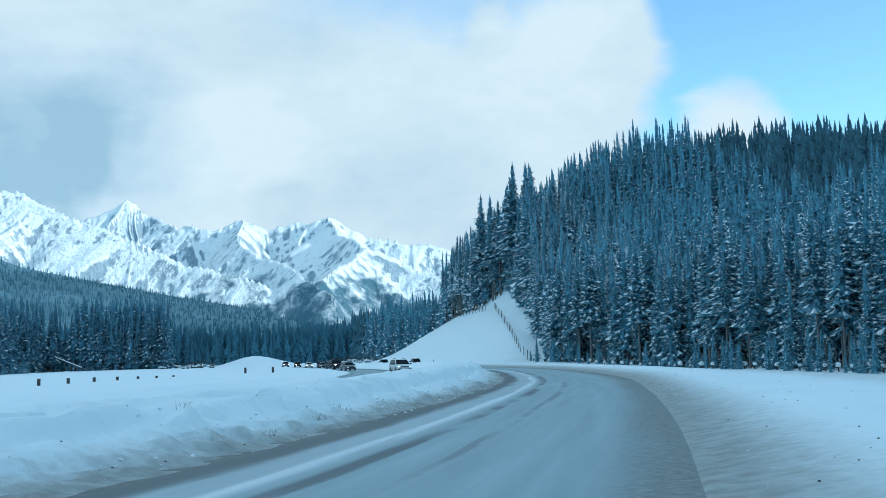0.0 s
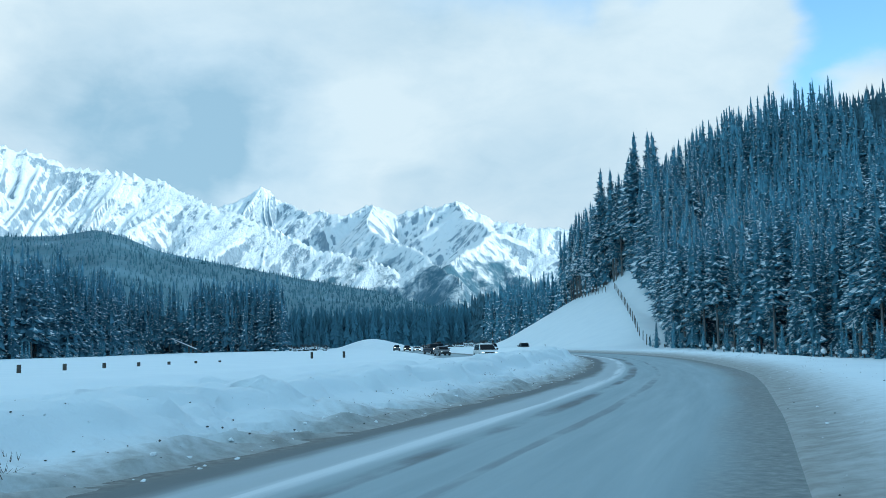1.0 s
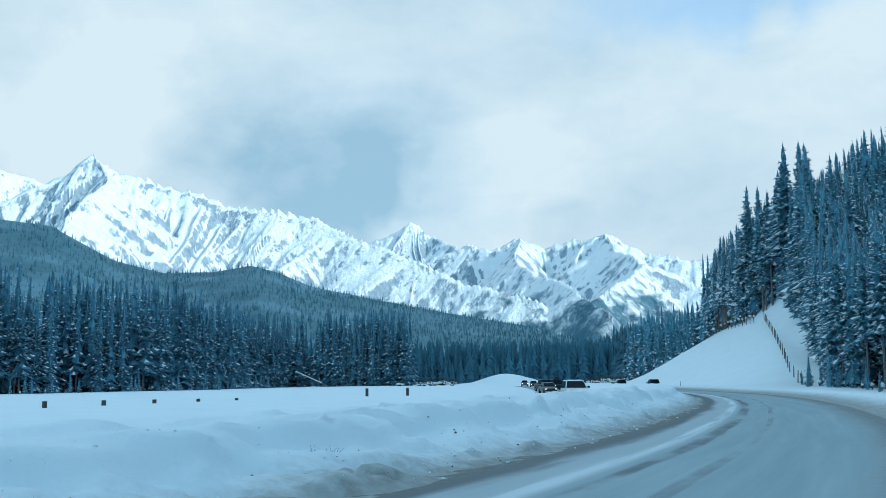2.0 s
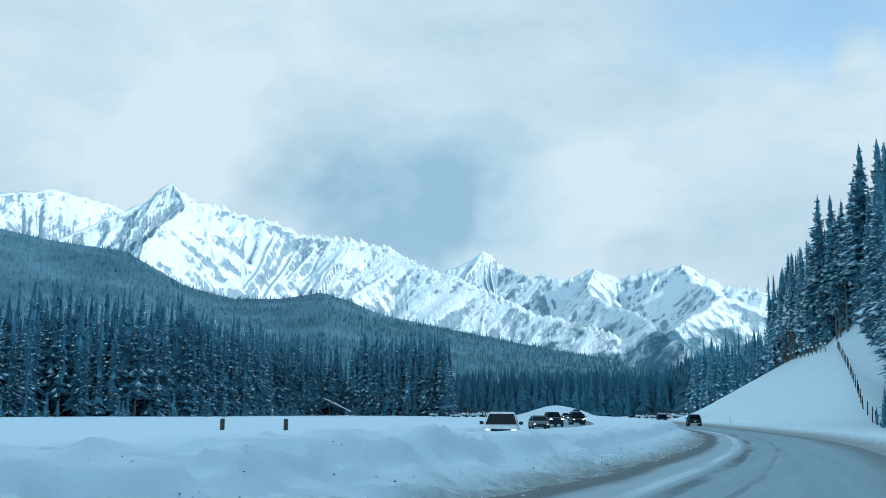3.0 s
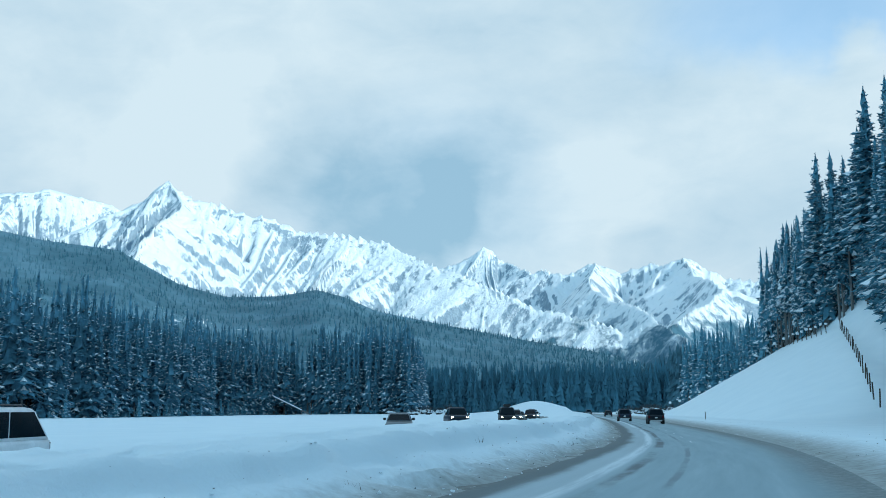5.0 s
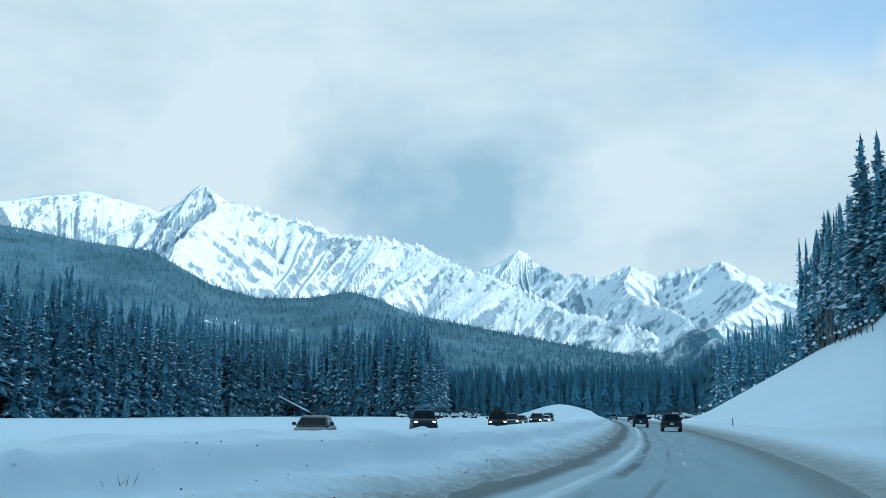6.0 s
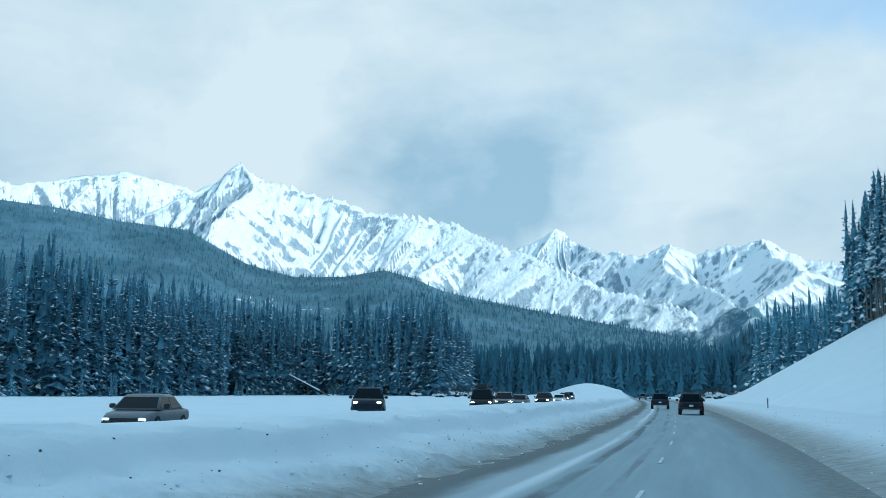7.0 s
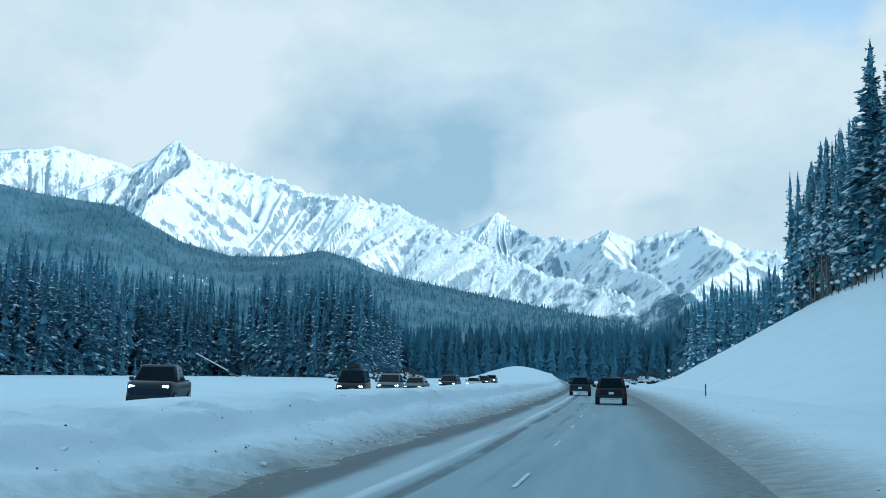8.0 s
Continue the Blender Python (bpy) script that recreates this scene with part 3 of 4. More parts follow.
def wood(name, places, templates, label, mats):
    """Many trees joined into one object. places: rows of x, y, z, height."""
    VV, FF, MM, nv = [], [], [], 0
    r = np.random.RandomState(len(places))
    for x, y, z, hgt in places:
        V, Fc, M = templates[r.randint(len(templates))]
        a, k = r.rand() * 6.28, hgt / 24.0
        c, s = np.cos(a) * k * (0.85 + 0.3 * r.rand()), np.sin(a) * k * 0.95
        W = np.stack([V[:, 0] * c - V[:, 1] * s + x, V[:, 0] * s + V[:, 1] * c + y, V[:, 2] * k + z - 0.3], 1)
        VV.append(W); FF.append(Fc + nv); MM.append(M)
        nv += len(V)
    ob = new(name, mesh_from(name, np.concatenate(VV), np.concatenate(FF), mats, np.concatenate(MM)))
    return tagged(ob, label, "forest", kind="stuff")


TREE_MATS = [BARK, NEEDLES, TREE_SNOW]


def scatter(r, n, s_range, u_fun, u_depth, gap, density=None):
    """Places on the plan, thinned so that no two stand closer than the gap."""
    out, cells = [], set()
    for _ in range(n):
        s = r.uniform(*s_range)
        u = u_fun(s) + u_depth * r.rand()
        x, y = (float(q) for q in on_plan(s, u))
        key = (int(x // gap), int(y // gap))
        if key in cells:
            continue
        cells.add(key)
        out.append((s, u, x, y))
    return out


def zg(s, u):
    return float(ground_z(s, u))


def right_wood():
    r = np.random.RandomState(11)

    def edge(s):
        return float(np.interp(s, [-60, 40, 80, 100, 118, 165, 214, 236, 258], [32, 29, 24, 20, 25, 37, 45, 39, 33.5]))
    front = scatter(r, 620, (-45, 257), edge, 9.0, 2.3) + scatter(r, 160, (222, 257), edge, 12.0, 2.0)
    r.shuffle(front)
    front.sort(key=lambda q: max(0.0, 70 - q[0]) * 0.5 + max(0.0, q[0] - 150) + 9 * (q[1] - edge(q[0])))
    for s, u, x, y in front[:270]:
        stand_spruce(x, y, zg(s, u), r.randint(8), (0.62 + 0.28 * r.rand()) * (1 - 0.1 * sm(60, 0, s)) + 0.40 * sm(120, 200, s) * (1 - 0.75 * sm(222, 250, s)) + 0.16 * sm(150, 190, s) * sm(238, 215, s), r.rand() * 6.28, "spruces below the hill", "tall dark spruce with snow on its boughs")
    rest = [(x, y, zg(s, u), 19 + 9 * r.rand()) for s, u, x, y in front[270:]]
    nearer = rest[:]
    rest = []
    for s, u, x, y in scatter(r, 1500, (-60, 254), lambda s: edge(s) + 8, 50.0, 2.7):
        (nearer if u < edge(s) + 19 else rest).append((x, y, zg(s, u), 17 + 8 * r.rand()))
    wood("hillside_edge_forest", nearer, MIDDLE, "tall dark conifers with snow-flecked boughs on the hillside", TREE_MATS)
    for s, u, x, y in scatter(r, 500, (255, 330), lambda s: float(hill_foot(s)) + 1, 50.0, 2.8):
        rest.append((x, y, zg(s, u), 20 + 9 * r.rand()))
    far = [(x, y, zg(s, u), 11 + 7 * r.rand()) for s, u, x, y in scatter(r, 8000, (-100, 330), lambda s: max(edge(s), float(hill_foot(s))) + 55, 190.0, 2.9)]
    wood("hilltop_forest", far, SKYLINE, "conifers along the top of the hill", [BARK, TIERED_NEEDLES, TREE_SNOW])
    low = []
    for s, u, x, y in scatter(r, 1300, (292, 520), lambda s: float(np.interp(s, [290, 330, 520], [40, 34, 44])), 70.0, 3.0):
        (rest if s < 430 and u < 62 else low).append((x, y, zg(s, u), 20 + 10 * r.rand()))
    for s, u, x, y in scatter(r, 1400, (480, 1100), lambda s: 46.0, 70.0, 3.6):
        low.append((x, y, zg(s, u), 20 + 11 * r.rand()))
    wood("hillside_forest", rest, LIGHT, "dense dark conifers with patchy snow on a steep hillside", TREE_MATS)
    wood("roadside_forest", low, SKYLINE, "dark conifers beyond the cutting", [BARK, TIERED_NEEDLES, TREE_SNOW])
    for s, u, x, y in scatter(r, 160, (-30, 118), lambda s: edge(s) - 4.0, 5.0, 1.5)[:90]:
        ob = stand_spruce(x, y, zg(s, u) + 0.15, r.choice([8, 9, 10]), 0.08 + 0.12 * r.rand(), r.rand() * 6.28, "saplings at the wood's edge", "small snow-laden spruce sapling at the wood's edge", "spruce_sapling")


right_wood()


def left_wood():
    r = np.random.RandomState(12)
    pts, cells = [], set()
    line = [(-260, 60), (-165, 130), (-150, 175), (-160, 235), (-186, 290), (-176, 322), (-128, 306), (-132, 318), (-172, 420), (-262, 620)]
    for _ in range(1500):
        k = r.randint(len(line) - 1)
        f = r.rand()
        x = line[k][0] + (line[k + 1][0] - line[k][0]) * f
        y = line[k][1] + (line[k + 1][1] - line[k][1]) * f
        d = 45 * r.rand() ** 1.3
        x, y = x - d * 0.95, y + d * 0.3
        key = (int(x // 2.5), int(y // 2.5))
        if key in cells:
            continue
        cells.add(key)
        pts.append((d, x, y))
    pts.sort()
    for d, x, y in pts[:100]:
        stand_spruce(x, y, -0.3, 11 + r.randint(5), 0.88 + 0.34 * r.rand(), r.rand() * 6.28, "spruces across the field", "dark spruce with snow flecks beyond the snowy field")
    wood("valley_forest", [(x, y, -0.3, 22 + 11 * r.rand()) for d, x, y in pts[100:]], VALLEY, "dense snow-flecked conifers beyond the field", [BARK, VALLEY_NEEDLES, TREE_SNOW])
    far = []
    for k in range(3200):
        a, d = radians(r.uniform(-4, 60)), 520 + 600 * r.rand() ** 2
        far.append((-math.sin(a) * d, math.cos(a) * d, -0.5, 13 + 15 * r.rand() ** 1.6))
    for k in range(2300):
        a, d = radians(r.uniform(2, 27)), 470 + 60 * r.rand()
        far.append((-math.sin(a) * d - 10, math.cos(a) * d, -0.5, 11 + 15 * r.rand() ** 1.6))
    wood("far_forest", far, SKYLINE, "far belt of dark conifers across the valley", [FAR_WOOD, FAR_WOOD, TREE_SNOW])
    for k in range(46):
        a, d = r.rand(), r.rand()
        x, y = (-150 - 25 * d + 3 * r.randn(), 130 + 180 * a)
        x = float(np.interp(y, [130, 175, 235, 290, 322], [-163, -148, -158, -183, -173])) + 2 + 4 * r.rand()
        stand_spruce(x, y, -0.2, r.choice([8, 9, 10]), 0.08 + 0.16 * r.rand(), r.rand() * 6.28, "saplings at the field's edge", "small snowy spruce sapling at the field's edge", "spruce_sapling")


left_wood()

# ---- hills and mountains, laid out by bearing (degrees left of +y) and elevation ----
def polar_hill(name, az, prof, r0, r1, steps, mat, label, rough=0.06, seed=1, n_az=260):
    A = np.linspace(az[0], az[-1], n_az)
    T = np.linspace(0, 1.25, steps)
    AA, TT = np.meshgrid(A, T, indexing="ij")
    el = np.interp(AA, az, prof)
    RR = r0 + (r1 - r0) * TT
    top = r1 * np.tan(np.radians(el))
    shape = np.where(TT <= 1, TT ** 0.9, 1 - (TT - 1) * 1.2)
    X, Y = -np.sin(np.radians(AA)) * RR, np.cos(np.radians(AA)) * RR
    Z = top * shape * (1 + rough * 2 * (fbm(X / 260, Y / 260, 5, seed) - 0.5) * np.sin(np.pi * np.clip(TT, 0, 1))) - 6 * (TT < 0.01)
    idx = np.arange(AA.size).reshape(AA.shape)
    faces = np.stack([idx[:-1, :-1], idx[1:, :-1], idx[1:, 1:], idx[:-1, 1:]], -1).reshape(-1, 4)
    ob = new(name, mesh_from(name, np.stack([X, Y, Z], -1).reshape(-1, 3), faces, [mat], smooth=True))
    return tagged(ob, label, "hill", kind="structure"), (X, Y, Z)


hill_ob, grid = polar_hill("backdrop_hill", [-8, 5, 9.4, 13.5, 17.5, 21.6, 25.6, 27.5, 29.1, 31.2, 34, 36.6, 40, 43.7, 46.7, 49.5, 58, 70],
                           [2.0, 2.0, 2.15, 3.3, 4.0, 4.8, 5.6, 6.4, 6.8, 6.4, 6.3, 6.9, 8.7, 9.0, 9.5, 9.7, 9.6, 9.0], 1150, 2300, 40, HILL, "forested foothills in haze-blue colour with snowy clearings")


def hill_trees(grid, n, name, hgt):
    X, Y, Z = grid
    r = np.random.RandomState(5)
    out = []
    for _ in range(n):
        i, j = r.randint(X.shape[0] - 1), r.randint(int(X.shape[1] * 0.82))
        f, g = r.rand(2)
        mixp = lambda Q: (Q[i, j] * (1 - f) + Q[i + 1, j] * f) * (1 - g) + (Q[i, j + 1] * (1 - f) + Q[i + 1, j + 1] * f) * g
        out.append((mixp(X), mixp(Y), mixp(Z), hgt * (0.7 + 0.6 * r.rand())))
    return wood(name, out, TINY, "far haze-blue conifers covering the foothills", [HILL, HILL, TREE_SNOW])


hill_trees(grid, 12000, "foothill_forest", 9)


def polar(az, el, r):
    a = radians(az)
    return -math.sin(a) * r, math.cos(a) * r, r * math.tan(radians(el))


def sharp(x, seed):
    """Ridged noise along one line, 0..1, sharp at the top."""
    return 1 - np.abs(2 * lattice(x, x * 0 + 3.3, seed) - 1)


def mountains(name, label, lines, az, r0, r1, size, steps, seed):
    """A heightfield under ridge lines (bearing, elevation, distance): faces fall away from each ridge, ribs branch off it, gullies run down."""
    rr = np.random.RandomState(seed)
    A, T = np.linspace(az[0], az[1], size), np.linspace(0, 1, steps)
    AA, TT = np.meshgrid(A, T, indexing="ij")
    RR = r0 + (r1 - r0) * TT
    X, Y = -np.sin(np.radians(AA)) * RR, np.cos(np.radians(AA)) * RR
    wx = 110 * (fbm(X / 330, Y / 330, 4, seed + 1) - 0.5)
    wy = 110 * (fbm(X / 330, Y / 330, 4, seed + 9) - 0.5)
    segs = []
    for line in lines:
        pts = [polar(*q) for q in line]
        run = 0.0
        for p, q in zip(pts, pts[1:]):
            length = math.hypot(q[0] - p[0], q[1] - p[1])
            segs.append((p, q, 1.2, run, 1.0))
            run += length
            d = 60 + 120 * rr.rand()
            while d < length:   # ribs, to both sides
                k = d / length
                x, y, z = (p[i] + (q[i] - p[i]) * k for i in range(3))
                nx, ny = -(q[1] - p[1]) / length, (q[0] - p[0]) / length
                if nx * x + ny * y > 0:
                    nx, ny = -nx, -ny
                for sd in (1, -1):
                    turn = rr.uniform(-0.6, 0.6)
                    dx, dy = nx * math.cos(turn) - ny * math.sin(turn), nx * math.sin(turn) + ny * math.cos(turn)
                    out = z * rr.uniform(0.75, 1.15)
                    fall = rr.uniform(0.62, 0.84)
                    z0 = z - 12
                    mid = (x + sd * dx * out * 0.5 + rr.randn() * 25, y + sd * dy * out * 0.5 + rr.randn() * 25, z0 - fall * out * 0.5 * rr.uniform(0.85, 1.2))
                    end = (x + sd * dx * out, y + sd * dy * out, z0 - fall * out)
                    segs += [((x, y, z0), mid, 0.35, 1000 * rr.rand(), 1.2), (mid, end, 0.35, 1000 * rr.rand(), 1.2)]
                d += rr.uniform(110, 250)
    Z, ALONG, FALL = np.full(X.shape, -40.0), X * 1.0, Y * 0.0
    PX, PY = X + wx, Y + wy
    for n, (p, q, jag, run, slope) in enumerate(segs):
        vx, vy = q[0] - p[0], q[1] - p[1]
        L = math.hypot(vx, vy)
        reach = max(p[2], q[2]) / (slope * 0.8) + L
        near = (X - (p[0] + q[0]) / 2) ** 2 + (Y - (p[1] + q[1]) / 2) ** 2 < (reach + 60) ** 2
        # the crest itself stays where it is drawn; only the faces are bent
        x, y = PX[near], PY[near]
        ox, oy = X[near] - p[0], Y[near] - p[1]
        d0 = np.hypot(ox - vx * np.clip((ox * vx + oy * vy) / L ** 2, 0, 1), oy - vy * np.clip((ox * vx + oy * vy) / L ** 2, 0, 1))
        bend = np.clip(d0 / 160, 0, 1)
        x, y = ox + (x - X[near]) * bend, oy + (y - Y[near]) * bend
        t = np.clip((x * vx + y * vy) / L ** 2, 0, 1)
        d = np.hypot(x - vx * t, y - vy * t)
        side = np.sign(x * vy - y * vx)
        along = (x * vx + y * vy) / L + run + 400 * side
        top = p[2] + (q[2] - p[2]) * t + jag * (26 * (sharp(along / 170, seed + 20) - 0.55) + 15 * (sharp(along / 61, seed + 21) - 0.5) + 7 * (sharp(along / 23, seed + 22) - 0.5)) * np.exp(-d / 50)
        wob = along + 0.10 * d * (lattice(along / 140, d / 220, seed + 23) - 0.5)
        gully = 0.46 * sharp(wob / 120, seed + 24 + n % 5) + 0.34 * sharp(wob / 47, seed + 30 + n % 5) + 0.20 * sharp(wob / 22, seed + 36)
        face = (top - slope * (0.94 * d + 16 * (np.sqrt(d * d / 900 + 1) - 1) * 0.12) - (0.62 - gully) * np.clip(d * 0.95, 0, 165))
        up = face > Z[near]
        for field, value in ((Z, face), (ALONG, wob + 611.0 * (n % 13)), (FALL, d)):
            field[near] = np.where(up, value, field[near])
    Z = Z + 9 * (fbm(X / 60, Y / 60, 4, seed + 90, 0.5) - 0.5)
    idx = np.arange(AA.size).reshape(AA.shape)
    faces = np.stack([idx[:-1, :-1], idx[1:, :-1], idx[1:, 1:], idx[:-1, 1:]], -1).reshape(-1, 4)
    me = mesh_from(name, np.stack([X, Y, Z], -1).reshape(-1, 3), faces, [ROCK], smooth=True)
    lay = me.uv_layers.new(name="face")
    lay.data.foreach_set("uv", np.stack([ALONG, FALL], -1).reshape(-1, 2)[faces.ravel()].astype(np.float32).ravel())
    ob = new(name, me)
    tagged(ob, label, "mountain", kind="structure")


HIGH = [(41.6, 8.9, 4450), (39.6, 10.6, 4250), (37.6, 12.4, 4000), (36.2, 11.6, 3950), (32.6, 10.8, 3850), (30, 9.9, 3800), (27.3, 9.7, 3700), (25.2, 9.4, 3650), (23, 8.2, 3500), (20.5, 7.2, 3350), (16.5, 5.8, 3150), (12, 4.2, 2950)]
ARETE = [(37.6, 12.4, 4000), (36.7, 11.2, 3780), (38.9, 9.0, 3380), (39.6, 7.0, 3150)]
BEHIND = [(66, 9.5, 4700), (56, 10.6, 4700), (49.6, 10.6, 4600), (46.9, 11.0, 4600), (43.9, 11.5, 4600), (40.9, 11.2, 4600), (38, 10.2, 4600)]
HORN = [(23, 7.6, 4700), (20.7, 8.4, 4700), (19.6, 9.25, 4700), (18.4, 8.2, 4650), (16.9, 7.7, 4400)]
FAR_RANGE = [(17.5, 7.3, 4100), (16.4, 7.8, 4100), (15, 7.5, 4000), (13.9, 7.9, 4000), (13.2, 8.05, 4000), (12.6, 7.8, 4000), (11.8, 7.4, 4000), (10.1, 8.1, 4000), (9.4, 7.85, 3950), (8.9, 8.2, 3900), (8.2, 8.25, 3900), (7.2, 7.8, 3900), (5.4, 6.9, 3850), (3.8, 6.6, 3800), (1, 6.2, 3800), (-8, 5.3, 3800)]
SPURS = [[(15.6, 4.6, 3250), (13.4, 6.6, 3300), (10.5, 5.2, 3000), (8.3, 3.7, 2750)], [(9.2, 4.2, 2950), (8, 5.2, 3100), (6.1, 6.4, 3300), (4, 5.4, 3300), (1, 4.6, 3200), (-6, 3.5, 3200)],
         [(13.2, 8.0, 4000), (13.6, 7.2, 3600), (13.4, 6.6, 3300)], [(8.4, 8.2, 3900), (7.6, 7.2, 3600), (6.1, 6.4, 3300)]]
mountains("backdrop_mountains", "rugged snow-covered mountain range in low sun", [HIGH, ARETE, BEHIND, HORN, FAR_RANGE] + SPURS, (-8, 66), 2360.0, 5000.0, 1250, 170, 40)


# ---- parts ----
def part(name, bm, mat, parent, label=""):
    me = bpy.data.meshes.new(name)
    bm.to_mesh(me)
    bm.free()
    me.materials.append(mat)
    ob = new(name, me)
    ob.parent = parent
    if label:
        ob["label"] = label
    return ob


def bm_box(cx, cy, cz, sx, sy, sz, bevel=0.0):
    bm = bmesh.new()
    bmesh.ops.create_cube(bm, size=1, matrix=Matrix.Translation((cx, cy, cz)) @ Matrix.Diagonal((sx, sy, sz, 1)))
    if bevel:
        bmesh.ops.bevel(bm, geom=bm.edges[:], offset=bevel, segments=2, affect="EDGES")
    return bm


def bm_rod(a, b, r, r2=None, seg=8):
    a, b = Vector(a), Vector(b)
    bm = bmesh.new()
    bmesh.ops.create_cone(bm, cap_ends=True, segments=seg, radius1=r, radius2=r if r2 is None else r2, depth=(b - a).length,
                          matrix=Matrix.Translation((a + b) / 2) @ (b - a).to_track_quat("Z", "Y").to_matrix().to_4x4())
    return bm


def bm_loft(rings, smooth=True):
    """Skin over rings of points, capped at both ends."""
    bm = bmesh.new()
    vs = [[bm.verts.new(p) for p in ring] for ring in rings]
    n = len(vs[0])
    for a, b in zip(vs, vs[1:]):
        for i in range(n):
            f = bm.faces.new((a[i], a[(i + 1) % n], b[(i + 1) % n], b[i]))
            f.smooth = smooth
    bm.faces.new(list(reversed(vs[0])))
    bm.faces.new(vs[-1])
    bmesh.ops.recalc_face_normals(bm, faces=bm.faces[:])
    return bm


def bm_quad(pts, thick, inward):
    """A pane: a quad with some thickness."""
    bm = bmesh.new()
    iv = Vector(inward)
    a = [bm.verts.new(p) for p in pts]
    b = [bm.verts.new(Vector(p) + iv * thick) for p in pts]
    bm.faces.new(a)
    bm.faces.new(list(reversed(b)))
    for i in range(len(pts)):
        bm.faces.new((a[i], b[i], b[(i + 1) % len(pts)], a[(i + 1) % len(pts)]))
    bmesh.ops.recalc_face_normals(bm, faces=bm.faces[:])
    return bm


# ---- vehicles ----
def paint(name, col):
    m = plain(name, col, 0.34, 0.0, 0.12, 2.5)
    m.node_tree.nodes["Principled BSDF"].inputs["Specular IOR Level"].default_value = 0.22
    return m


GLASS = plain("dark_car_glass", (0.003, 0.008, 0.013), 0.1, 0, 0.1)
GLASS.node_tree.nodes["Principled BSDF"].inputs["Specular IOR Level"].default_value = 0.10
TYRE = plain("tyre_rubber", (0.02, 0.02, 0.02), 0.85)
RIM = plain("alloy_rim", (0.35, 0.36, 0.37), 0.35, 0.8)
TRIM = plain("black_trim", (0.02, 0.021, 0.022), 0.5)
SILVER = plain("salt_stained_trim", (0.55, 0.56, 0.57), 0.5, 0.2)
LAMP_RED = plain("tail_lamp", (0.09, 0.012, 0.012), 0.2)
PLATE = plain("plate", (0.7, 0.7, 0.68), 0.5)


def lamp_material(name, col, power):
    m, nt, b = material(name)
    b.inputs["Base Color"].default_value = (0.8, 0.8, 0.8, 1)
    b.inputs["Emission Color"].default_value = (*col, 1)
    b.inputs["Emission Strength"].default_value = power
    return m


HEAD_LAMP = lamp_material("lit_headlamp", (1.0, 0.78, 0.48), 14.0)
DAY_LAMP = lamp_material("daytime_lamp", (0.85, 0.95, 1.0), 1.3)


def ring(y, hw, z0, z1, tuck=0.08, r=0.12):
    """A body section: narrower at the sill, rounded at the shoulder."""
    half = [(hw - tuck - 0.05, z0), (hw - tuck, z0 + 0.06), (hw, z0 + (z1 - z0) * 0.45), (hw - 0.01, z1 - r), (hw - r * 0.5, z1 - r * 0.25), (hw - r * 1.4, z1)]
    pts = [(x, y, z) for x, z in half] + [(-x, y, z) for x, z in reversed(half)]
    return pts


